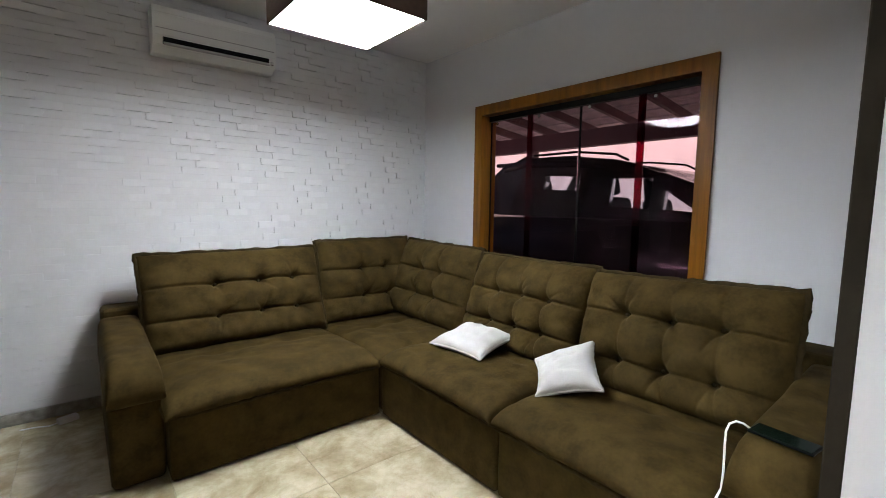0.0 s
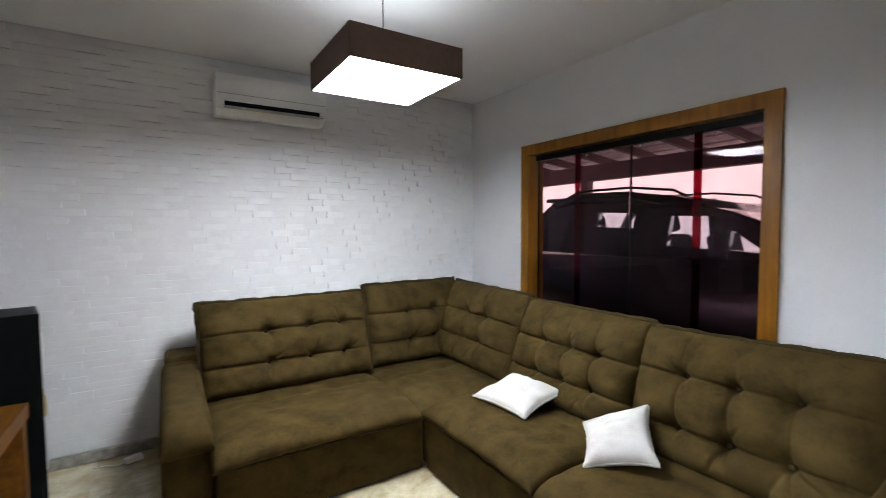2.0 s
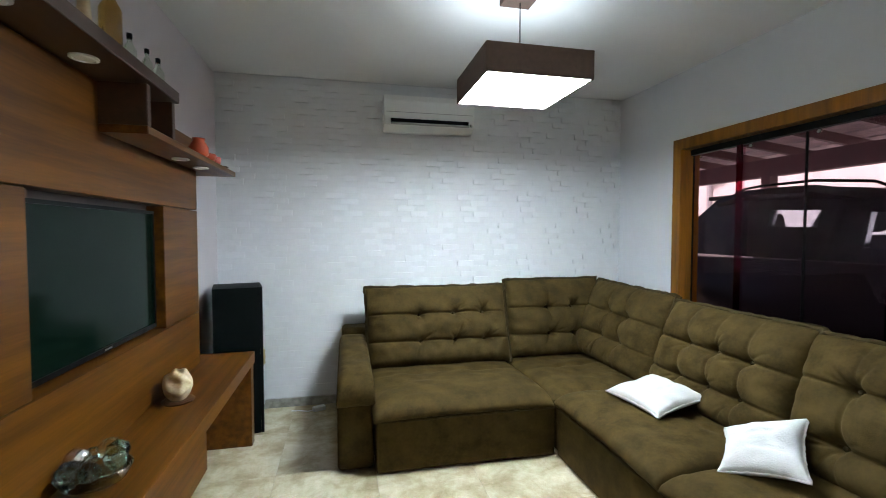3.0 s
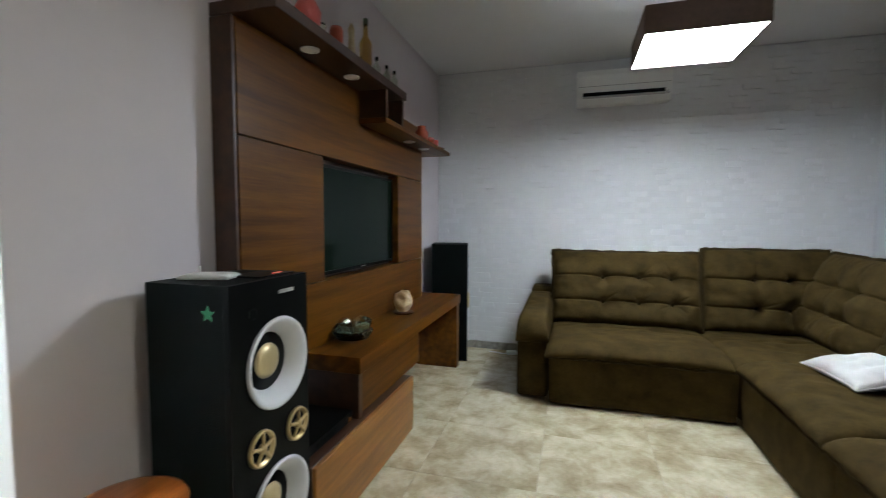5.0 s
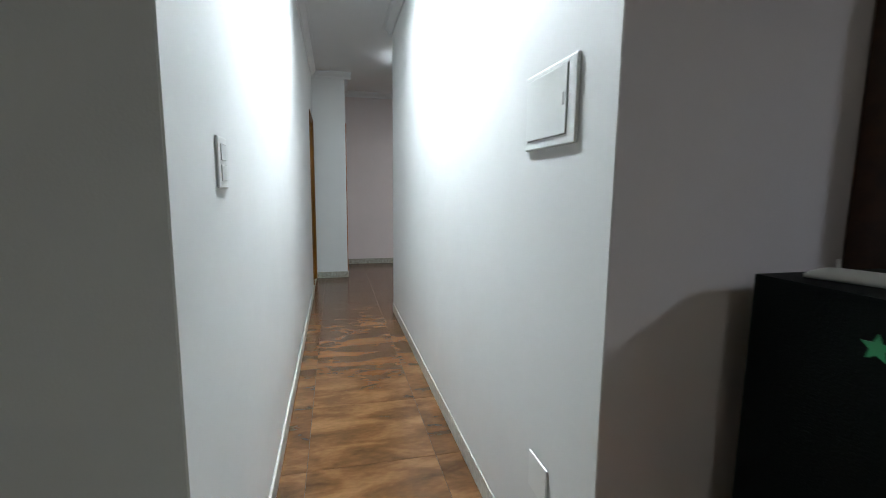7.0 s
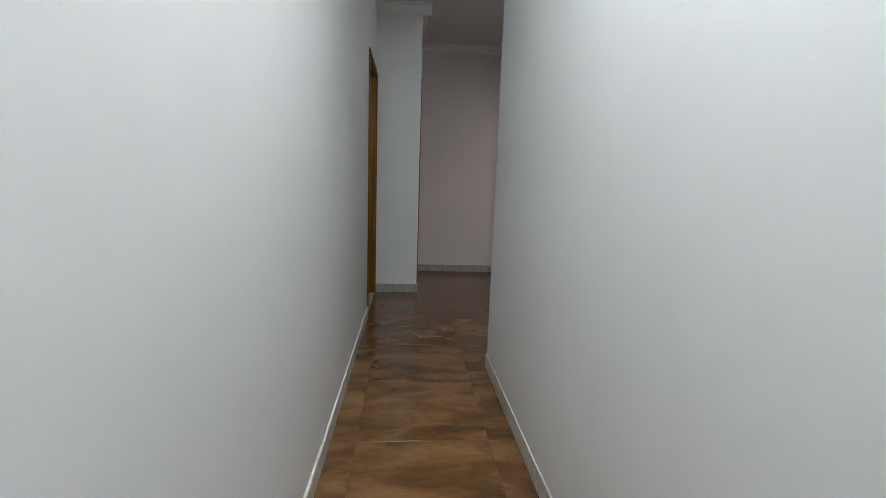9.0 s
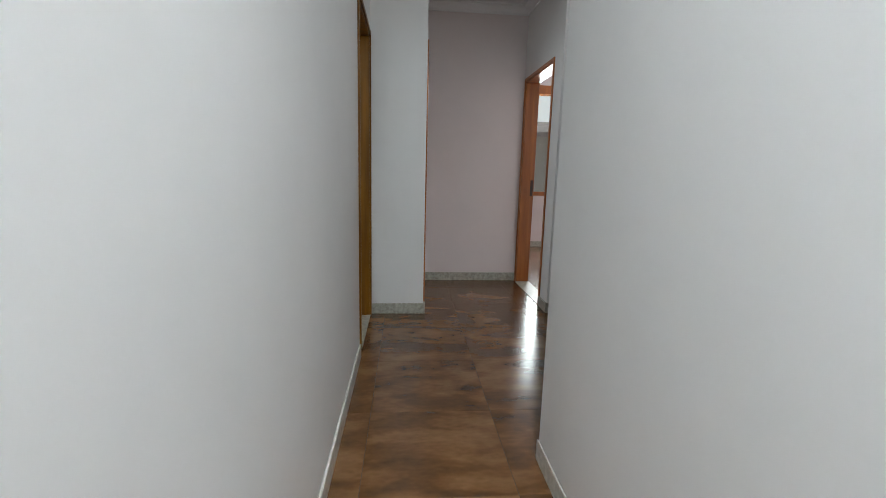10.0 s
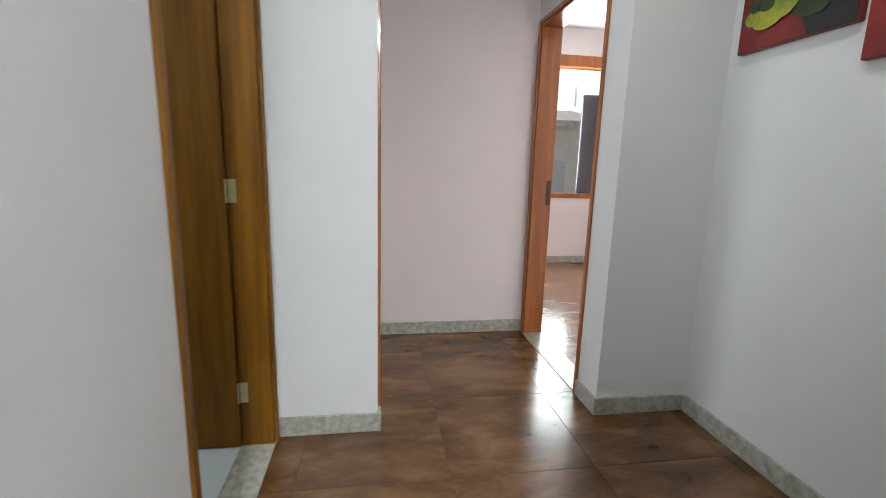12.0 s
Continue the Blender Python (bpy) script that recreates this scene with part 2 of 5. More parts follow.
M_CARPAINT = mat("dark_car_paint", (0.005, 0.004, 0.005), 0.38, metal=0.0, coat=0.05, spec=0.15, var=0.2, scale=4)
M_TYRE = mat("tyre_rubber", (0.02, 0.02, 0.02), 0.8, var=0.2, scale=20)
M_SEATGREY = mat("grey_car_seat", (0.03, 0.03, 0.032), 0.8, var=0.2, scale=12)
M_ROOFTILE = mat("clay_roof_tile", (0.80, 0.74, 0.73), 0.8, var=0.35, scale=8, bump=0.3)
M_BEAM = mat("dark_roof_beam", (0.085, 0.024, 0.026), 0.6, var=0.3, scale=6)
M_YARD = mat("yard_wall_paint", (0.92, 0.87, 0.82), 0.8, var=0.15, scale=2, bump=0.2)
M_CONCRETE = mat("concrete_floor", (0.30, 0.29, 0.27), 0.8, var=0.25, scale=3, bump=0.3)
M_NEIGH = mat("neighbour_wall", (0.88, 0.87, 0.80), 0.8, var=0.15, scale=2)
M_SHUTTER = mat("plum_shutter", (0.10, 0.075, 0.10), 0.5, var=0.15, scale=3)
M_BATHTILE = mat("pale_blue_tile", (0.62, 0.68, 0.69), 0.25, var=0.08, scale=4)
M_RED = mat("red_paint", (0.25, 0.010, 0.004), 0.45, base2=[0.10, 0.005, 0.003], scale=4, bump=0.2, bump_scale=120)
M_PEAR = mat("green_pear_paint", (0.36, 0.36, 0.03), 0.5, base2=[0.09, 0.15, 0.012], scale=6, bump=0.2, bump_scale=120)
M_PALEPEAR = mat("pale_pear_paint", (0.72, 0.58, 0.24), 0.5, base2=[0.55, 0.40, 0.13], scale=5, bump=0.2, bump_scale=120)
M_DARKGREEN = mat("dark_green_paint", (0.020, 0.045, 0.006), 0.5, var=0.5, scale=6)
M_BLACKPAINT = mat("black_paint", (0.012, 0.010, 0.010), 0.5)
M_ORANGE = mat("orange_pottery", (0.45, 0.07, 0.02), 0.35, var=0.3, scale=9)
M_SHELLW = mat("cream_shell", (0.72, 0.62, 0.42), 0.4, base2=[0.36, 0.25, 0.12], scale=9)
M_BOTTLE = glass_material("amber_glass", (0.55, 0.33, 0.08))
M_BOTTLEG = glass_material("pale_green_glass", (0.75, 0.85, 0.72))
M_PINKJAR = mat("red_pottery", (0.55, 0.10, 0.09), 0.35, var=0.2, scale=9)


# ---------------------------------------------------------------- mesh helpers
def part(name, bm, material, parent=None, label="", smooth=False):
    """Links a bmesh as one mesh object, under a thing or a part if one is given."""
    me = bpy.data.meshes.new(name)
    if smooth:
        for f in bm.faces:
            f.smooth = True
    bm.to_mesh(me)
    bm.free()
    me.materials.append(material)
    ob = new(name, me)
    ob.parent = parent
    if label:
        ob["label"] = label
    return ob


def thing(name, label, category, m=None, group="", kind=""):
    ob = new(name)
    ob.empty_display_size = 0.1
    if m is not None:
        ob.matrix_world = m
    return tagged(ob, label, category, group, kind)


def add_box(bm, x0, x1, y0, y1, z0, z1, bevel=0.0, seg=2):
    r = bmesh.ops.create_cube(bm, size=1, matrix=Matrix.Translation(((x0 + x1) / 2, (y0 + y1) / 2, (z0 + z1) / 2)) @ Matrix.Diagonal((x1 - x0, y1 - y0, z1 - z0, 1)))
    if bevel:
        vs = set(r["verts"])
        es = [e for e in bm.edges if e.verts[0] in vs and e.verts[1] in vs]
        bmesh.ops.bevel(bm, geom=es, offset=bevel, segments=seg, affect="EDGES", profile=0.5)
    return bm


def box(x0, x1, y0, y1, z0, z1, bevel=0.0, seg=2):
    return add_box(bmesh.new(), x0, x1, y0, y1, z0, z1, bevel, seg)


def boxes(*bs):
    bm = bmesh.new()
    for b in bs:
        add_box(bm, *b)
    return bm


def lathe(profile, seg=28, axis="Z", caps=True):
    """A turned body from (radius, height) pairs."""
    bm = bmesh.new()
    rings = []
    for r, z in profile:
        r = max(r, 0.0004)
        rings.append([bm.verts.new((r * math.cos(2 * math.pi * i / seg), r * math.sin(2 * math.pi * i / seg), z)) for i in range(seg)])
    for a, b in zip(rings, rings[1:]):
        for i in range(seg):
            bm.faces.new((a[i], a[(i + 1) % seg], b[(i + 1) % seg], b[i]))
    if caps:
        bm.faces.new(rings[0][::-1])
        bm.faces.new(rings[-1])
    if axis == "X":
        bmesh.ops.transform(bm, matrix=pose(0, 0, 0, 0, 90, 0), verts=bm.verts)
    return bm


def tube(points, r, seg=8):
    """A round bar along a line of points."""
    bm = bmesh.new()
    pts = [Vector(p) for p in points]
    rings = []
    for i, p in enumerate(pts):
        d = (pts[min(i + 1, len(pts) - 1)] - pts[max(i - 1, 0)]).normalized()
        q = d.to_track_quat("Z", "Y")
        rings.append([bm.verts.new(p + q @ Vector((r * math.cos(2 * math.pi * k / seg), r * math.sin(2 * math.pi * k / seg), 0))) for k in range(seg)])
    for a, b in zip(rings, rings[1:]):
        for k in range(seg):
            bm.faces.new((a[k], a[(k + 1) % seg], b[(k + 1) % seg], b[k]))
    bm.faces.new(rings[0][::-1]), bm.faces.new(rings[-1])
    return bm


def prism(outline, z0, z1):
    """An outline in x and y, drawn out from z0 to z1."""
    bm = bmesh.new()
    a = [bm.verts.new((x, y, z0)) for x, y in outline]
    b = [bm.verts.new((x, y, z1)) for x, y in outline]
    n = len(a)
    for i in range(n):
        bm.faces.new((a[i], a[(i + 1) % n], b[(i + 1) % n], b[i]))
    bm.faces.new(a[::-1]), bm.faces.new(b)
    bmesh.ops.recalc_face_normals(bm, faces=bm.faces)
    return bm


def turned(bm, m):
    bmesh.ops.transform(bm, matrix=m, verts=bm.verts)
    return bm


def structure(name, bm, material, label="", category=""):
    return tagged(part(name, bm, material), label, category, kind="structure")


# ---------------------------------------------------------------- the plan
N, E, H = 3.69, 3.69, 2.77        # living room: stone wall, window wall, ceiling
HS, HE, HC = -0.855, -3.70, 2.86  # hall: south wall, end of its north wall, ceiling
COLX, COLY = -5.66, -0.415        # block at the end of the hall
FARX, DOORY, RECY = -6.83, 0.66, 1.142
T = 0.15
WY0, WY1, WZ1 = 1.0, 2.93, 2.23   # living room window, outside of its frame
BW = -9.15                        # bedroom window wall

structure("wall_north", boxes((-T, E + T, N, N + T, 0, 3.0)), M_WALL, "white wall behind the plaster stone cladding", "wall")
structure("wall_east", boxes((E, E + T, -3.2, WY0, 0, 3.0), (E, E + T, WY1, N, 0, 3.0), (E, E + T, WY0, WY1, WZ1, 3.0)), M_WALL, "smooth white painted wall around the big window", "wall")
# unseen lintel, added to keep hall lamp light out of the living room
structure("light_stop_lintel", boxes((-T, -0.002, HS, 0.0, 2.39, 3.0)), M_WALL, "plain white wall over the hall opening, unseen, added to stop hall light", "wall")
structure("wall_west", boxes((-T, 0, 0.003, N, 0, 3.0)), M_WALLW, "greyish white wall behind the TV panel", "wall")
structure("wall_west_south", boxes((-T, 0, -3.2, HS - 0.004, 0, 3.0)), M_WALL, "greyish white painted wall beside the hall opening", "wall")
structure("wall_back", boxes((-T, E + T, -3.35, -3.2, 0, 3.0)), M_WALL, "plain white wall", "wall")
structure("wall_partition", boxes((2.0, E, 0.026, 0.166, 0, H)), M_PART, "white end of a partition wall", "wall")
structure("wall_hall_north", boxes((HE, -0.0015, -0.0, T - 0.002, 0, 3.0)), M_HALL, "long smooth white hall wall", "wall")
DLX0, DLX1, DLZ = -5.63, -4.79, 2.2
structure("wall_hall_south", boxes((DLX1, -0.002, HS - 0.13, HS, 0, 3.0), (COLX, DLX1, HS - 0.13, HS, DLZ, 3.0)), M_HALL, "smooth white hall wall with a switch", "wall")
structure("wall_block", boxes((COLX - 0.06, COLX, HS - 0.13, COLY, 0, 3.0), (FARX, COLX - 0.06, COLY - 0.12, COLY, 2.2, 3.0), (FARX, -6.62, COLY - 0.12, COLY, 0, 2.2)), M_HALL, "white wall block at the hall's end", "wall")
structure("wall_far", boxes((FARX - T, FARX, COLY - 0.12, DOORY + 0.14, 0, 3.0)), M_PINK, "pinkish white end wall of the hall", "wall")
DRX0, DRX1, DRZ = -6.80, -5.88, 2.15
structure("wall_door", boxes((DRX1, -5.675, DOORY, RECY, 0, 3.0), (FARX, DRX1, DOORY, DOORY + 0.14, DRZ, 3.0)), M_HALL, "white wall corner beside the bedroom door", "wall")
structure("wall_recess", boxes((-5.675, HE + T, RECY, RECY + T, 0, 3.0), (HE, HE + T, T, RECY, 0, 3.0)), M_HALL, "white wall of the recess with paintings", "wall")
# bedroom
BWY0, BWY1, BWZ0, BWZ1 = 1.35, 2.95, 0.84, 2.55
structure("wall_bedroom_west", boxes((BW - T, BW, DOORY + 0.14, BWY0, 0, 3.0), (BW - T, BW, BWY1, 4.4, 0, 3.0), (BW - T, BW, BWY0, BWY1, 0, BWZ0), (BW - T, BW, BWY0, BWY1, BWZ1, 3.0)), M_PINK, "pinkish bedroom wall with a window", "wall")
structure("wall_bedroom_north", boxes((BW - T, -5.5, 4.4, 4.55, 0, 3.0)), M_PINK, "plain pinkish bedroom wall", "wall")
structure("wall_bedroom_east", boxes((-5.675, -5.5, RECY + T, 4.4, 0, 3.0)), M_PINK, "plain pinkish bedroom wall", "wall")
structure("wall_bedroom_south", boxes((BW - T, FARX - T, DOORY - 0.01, DOORY + 0.14, 0, 3.0)), M_PINK, "plain pinkish bedroom wall", "wall")
# second bedroom, behind the open door in the side of the block
structure("wall_second_bedroom_north", boxes((-8.2, FARX - T, COLY - 0.12, COLY, 0, 3.0)), M_PINK, "plain pinkish bedroom wall", "wall")
structure("wall_second_bedroom_west", boxes((-8.35, -8.2, -3.0, COLY, 0, 3.0)), M_PINK, "plain pinkish bedroom wall", "wall")
structure("wall_second_bedroom_south", boxes((-8.35, -7.6, -3.15, -3.0, 0, 3.0), (-6.2, -5.8, -3.15, -3.0, 0, 3.0), (-7.6, -6.2, -3.15, -3.0, 0, 1.0), (-7.6, -6.2, -3.15, -3.0, 2.2, 3.0)), M_PINK, "pinkish bedroom wall with a window opening", "wall")
structure("wall_second_bedroom_east", boxes((-5.9, -5.8, -3.0, -2.6, 0, 3.0)), M_PINK, "plain pinkish bedroom wall", "wall")
# bathroom
structure("wall_bathroom", boxes((-5.9, -4.3, -2.6, -2.5, 0, 3.0), (-4.4, -4.3, -2.5, HS - 0.13, 0, 3.0), (-5.9, -5.8, -2.5, HS - 0.13, 0, 3.0)), M_BATHTILE, "pale tiled bathroom wall", "wall")

structure("roof_slab", box(-T, E + T, -3.35, N + T, 3.0, 3.1), M_CEIL, "plain concrete slab over the ceiling", "slab")
structure("ceiling_living", box(0.0, E, -3.2, N - 0.03, H, 2.99), M_CEIL, "white plasterboard ceiling with a shadow gap", "ceiling")
structure("ceiling_hall", boxes((BW - T, -T, -3.15, 4.55, HC, 3.1)), M_CEIL, "white hall ceiling", "ceiling")


def crown(name, pts, side):
    """Plaster cornice along a line in plan; side gives the way into the room."""
    for (x0, y0), (x1, y1) in zip(pts, pts[1:]):
        d = Vector((x1 - x0, y1 - y0, 0)).normalized()
        nrm = Vector((-d.y, d.x, 0)) * side
        prof = [(0, HC), (0, HC - 0.085), (0.014, HC - 0.085), (0.02, HC - 0.06), (0.05, HC - 0.03), (0.062, HC - 0.012), (0.085, HC - 0.012), (0.085, HC)]
        bm = bmesh.new()
        a = [bm.verts.new(Vector((x0, y0, 0)) + nrm * p + Vector((0, 0, z))) for p, z in prof]
        b = [bm.verts.new(Vector((x1, y1, 0)) + nrm * p + Vector((0, 0, z))) for p, z in prof]
        for i in range(len(prof)):
            j = (i + 1) % len(prof)
            bm.faces.new((a[i], a[j], b[j], b[i]))
        bm.faces.new(a[::-1]), bm.faces.new(b)
        bmesh.ops.recalc_face_normals(bm, faces=bm.faces)
        structure(name, bm, M_CEIL, "white plaster cornice along the hall ceiling", "cornice")


crown("trim_cornice", [(-0.152, 0), (HE - 0.085, 0)], 1)
crown("trim_cornice", [(-0.152, HS), (COLX, HS)], -1)
crown("trim_cornice", [(COLX, HS), (COLX, COLY + 0.085)], -1)
crown("trim_cornice", [(COLX, COLY), (FARX, COLY)], -1)
crown("trim_cornice", [(FARX, COLY), (FARX, DOORY)], -1)
crown("trim_cornice", [(FARX, DOORY), (-5.675 + 0.085, DOORY)], -1)
crown("trim_cornice", [(-5.675, DOORY), (-5.675, RECY)], -1)
crown("trim_cornice", [(-5.675, RECY), (HE, RECY)], -1)


def skirting(name, x0, x1, y0, y1, material, z=0.09):
    structure(name, box(x0, x1, y0, y1, 0.0, z, 0.003, 1), material, "low grey granite skirting", "skirting")


skirting("baseboard", HE - 0.012, 0.0, -0.007, 0.0, M_GRANITEH, 0.09)
skirting("baseboard", DLX1 + 0.02, 0.0, HS, HS + 0.012, M_GRANITEH, 0.09)
skirting("baseboard", HE - 0.012, HE, -0.0, RECY, M_GRANITE)
skirting("baseboard", COLX, COLX + 0.015, HS + 0.01, COLY + 0.015, M_GRANITE)
skirting("baseboard", COLX - 0.05, COLX, COLY, COLY + 0.015, M_GRANITE)
skirting("baseboard", FARX, FARX + 0.014, COLY, DOORY, M_GRANITE)
skirting("baseboard", DRX1 + 0.005, -5.675 + 0.015, DOORY - 0.015, DOORY, M_GRANITE)
skirting("baseboard", -5.675, -5.675 + 0.015, DOORY, RECY, M_GRANITE)
skirting("baseboard", -5.66, HE, RECY - 0.015, RECY, M_GRANITE)
skirting("baseboard", BW, BW + 0.014, DOORY + 0.14, 4.4, M_GRANITE)
skirting("baseboard", 0.0, E, N - 0.045, N - 0.02, M_GREYBASE, 0.07)
skirting("baseboard", E - 0.014, E, 0.17, WY0, M_GREYBASE, 0.07)
skirting("baseboard", 0.0, 0.014, 0.0, N - 0.045, M_GREYBASE, 0.07)
skirting("baseboard", 0.0, 0.014, -3.2, HS, M_GREYBASE, 0.07)

structure("trim_corner", box(1.995, 2.03, 0.138, 0.170, 0, H, 0.003, 1), M_TRIM, "dark brown strip along the partition's edge", "trim")
floor_living = structure("floor_living", boxes((0.0, E, -3.2, N, -0.12, -0.003)), M_GROUT, "cream stone-look porcelain floor", "floor")
floor_hall = structure("floor_hall", boxes((BW - T, 0.0, -0.99, 4.55, -0.12, -0.003)), M_GROUTH, "brown rust-look porcelain floor", "floor")
structure("floor_second_bedroom", boxes((-8.35, -5.9, -3.15, -0.991, -0.12, -0.001)), M_RUST, "brown rust-look porcelain floor", "floor")
structure("floor_bathroom", boxes((-5.9, -4.3, -2.6, -0.991, -0.12, 0.004)), M_BATHTILE, "pale blue bathroom floor", "floor")
structure("threshold", box(DLX0, DLX1, -0.99, HS + 0.004, -0.01, 0.006, 0.002, 1), M_GRANITE, "grey granite threshold of the bathroom door", "threshold")
structure("threshold", box(DRX0 + 0.04, DRX1 - 0.04, DOORY - 0.01, DOORY + 0.145, -0.01, 0.006, 0.002, 1), M_GRANITE, "pale granite threshold of the bedroom door", "threshold")

# ---- doors
def door_frame(name, x0, x1, y0, y1, z1, label, out, wood):
    """A wood lining in a wall that runs along x, with a narrow casing on the side out."""
    d = thing(name, label, "door frame", kind="structure")
    w = 0.035
    part("jamb", box(x0, x0 + w, y0, y1, 0, z1, 0.003, 1), wood, d)
    part("jamb", box(x1 - w, x1, y0, y1, 0, z1, 0.003, 1), wood, d)
    part("head", box(x0 + w, x1 - w, y0, y1, z1 - w, z1, 0.003, 1), wood, d)
    ys = (y0 - 0.012, y0) if out < 0 else (y1, y1 + 0.012)
    part("casing", box(x0 - 0.006, x0 + 0.02, ys[0], ys[1], 0, z1 + 0.006, 0.002, 1), wood, d)
    part("casing", box(x1 - 0.02, x1 + 0.006, ys[0], ys[1], 0, z1 + 0.006, 0.002, 1), wood, d)
    part("casing", box(x0 + 0.02, x1 - 0.02, ys[0], ys[1], z1 - 0.02, z1 + 0.006, 0.002, 1), wood, d)
    return d


d1 = door_frame("door_1", DRX0, DRX1, DOORY, DOORY + 0.14, DRZ, "orange-brown wooden door frame standing open to the bedroom", -1, M_WOODV)
part("strike_plate", box(DRX0 + 0.0355, DRX0 + 0.038, DOORY + 0.10, DOORY + 0.13, 0.95, 1.12, 0.001, 1), M_DARKWOOD, d1)
d2 = door_frame("door_2", DLX0, DLX1, HS - 0.13, HS, DLZ, "brown wooden door frame of the bathroom", 1, M_WINWOOD)
for zz in (0.25, 1.085, 1.85):
    hg = part("hinge", box(DLX0 + 0.0355, DLX0 + 0.038, HS - 0.128, HS - 0.095, zz - 0.045, zz + 0.045, 0.001, 1), M_BRASS, d2, "dull brass hinge")
    part("hinge_pin", tube([(DLX0 + 0.042, HS - 0.131, zz - 0.045), (DLX0 + 0.042, HS - 0.131, zz + 0.045)], 0.006), M_BRASS, hg)
lf = part("door_leaf", box(DLX0 + 0.012, DLX0 + 0.047, -1.62, HS - 0.134, 0.008, DLZ - 0.04, 0.003, 1), M_WINWOOD, d2)
part("handle", tube([(DLX0 + 0.047, -1.55, 1.03), (DLX0 + 0.095, -1.55, 1.03), (DLX0 + 0.095, -1.43, 1.03)], 0.009), M_CHROME, lf)
d3 = thing("door_3", "brown wooden door standing open to the second bedroom", "door", kind="structure")
part("casing", box(COLX - 0.11, COLX - 0.06, COLY - 0.12, COLY + 0.014, 0, 2.2, 0.003, 1), M_WOODV, d3)
part("casing", box(-6.62, -6.57, COLY - 0.12, COLY + 0.014, 0, 2.2, 0.003, 1), M_WOODV, d3)
part("head", box(-6.57, COLX - 0.11, COLY - 0.12, COLY + 0.014, 2.15, 2.2, 0.003, 1), M_WOODV, d3)
leaf = part("door_leaf", box(COLX - 0.115, COLX - 0.08, COLY - 0.92, COLY - 0.125, 0.008, 2.145, 0.003, 1), M_WOODV, d3)
part("handle", tube([(COLX - 0.115, COLY - 0.86, 1.03), (COLX - 0.165, COLY - 0.86, 1.03), (COLX - 0.165, COLY - 0.74, 1.03)], 0.009), M_CHROME, leaf)
win3 = thing("window_3", "plain wood-framed bedroom window", "window", kind="structure")
for b_ in ((-7.6, -7.54, -3.15, -2.99, 1.0, 2.2), (-6.26, -6.2, -3.15, -2.99, 1.0, 2.2), (-7.54, -6.26, -3.15, -2.99, 1.0, 1.05), (-7.54, -6.26, -3.15, -2.99, 2.15, 2.2)):
    part("window_frame", box(*b_, 0.003, 1), M_WOODV, win3)
part("pane", box(-7.54, -6.26, -3.08, -3.075, 1.05, 2.15), M_CLEAR, win3).visible_shadow = False

# ---- living room window
w1 = thing("window_1", "wide wood-framed window with four pink-tinted panes", "window", kind="structure")
F = 0.085
part("window_frame", boxes((E - 0.02, E + T + 0.01, WY0, WY0 + F, 0.0, WZ1), (E - 0.02, E + T + 0.01, WY1 - F, WY1, 0.0, WZ1), (E - 0.02, E + T + 0.01, WY0 + F, WY1 - F, WZ1 - F, WZ1), (E - 0.02, E + T + 0.01, WY0 + F, WY1 - F, 0.0, 0.05)), M_WINWOOD, w1, "honey-coloured wooden frame")
part("rail", box(E + 0.07, E + 0.12, WY0 + F, WY1 - F, WZ1 - F - 0.045, WZ1 - F, 0.004, 1), M_BLACK, w1, "dark sliding rail")
PY = [WY0 + F, 1.47, 1.93, 2.38, WY1 - F]
for i in range(4):
    xo = E + (0.085 if i in (1, 2) else 0.10)
    pn = part("pane", box(xo, xo + 0.006, PY[i] - 0.008, PY[i + 1] + 0.008, 0.05, WZ1 - F - 0.045), M_TINT, w1)
    pn.visible_shadow = False
    if i in (0, 2):
        part("pane_overlap", box(xo - 0.024, xo - 0.020, PY[i + 1] - 0.028, PY[i + 1] + 0.022, 0.05, WZ1 - F - 0.045), M_OVERLAP, pn, "dark red strip where two panes overlap").visible_shadow = False
    else:
        part("pane_edge", box(xo - 0.003, xo + 0.009, PY[i + 1] - 0.010, PY[i + 1] + 0.004, 0.05, WZ1 - F - 0.045, 0.002, 1), M_BLACK, pn)
    part("roller", turned(lathe([(0.011, 0), (0.013, 0.004), (0.011, 0.012)], 14, "X"), pose(xo - 0.014, PY[i + 1] - 0.08, WZ1 - F - 0.065)), M_CHROME, pn)

# ---- bedroom window
w2 = thing("window_2", "wood-framed bedroom window with an open plum shutter", "window", kind="structure")
part("window_frame", boxes((BW - T, BW + 0.015, BWY0, BWY0 + 0.07, BWZ0, BWZ1), (BW - T, BW + 0.015, BWY1 - 0.07, BWY1, BWZ0, BWZ1), (BW - T, BW + 0.015, BWY0 + 0.07, BWY1 - 0.07, BWZ1 - 0.13, BWZ1), (BW - T, BW + 0.015, BWY0 + 0.07, BWY1 - 0.07, BWZ0, BWZ0 + 0.06)), M_WOODV, w2, "reddish wooden frame")
part("shutter", box(BW - 0.09, BW - 0.06, 2.14, 2.52, BWZ0 + 0.06, 2.12, 0.004, 1), M_SHUTTER, w2, "dark plum sliding panel")
part("pane", box(BW - 0.05, BW - 0.045, BWY0 + 0.07, BWY1 - 0.07, BWZ0 + 0.06, BWZ1 - 0.13), M_CLEAR, w2).visible_shadow = False
part("pull", box(BW - 0.055, BW - 0.03, 2.0, 2.045, 1.95, 2.2, 0.004, 1), M_PLASTIC, w2)


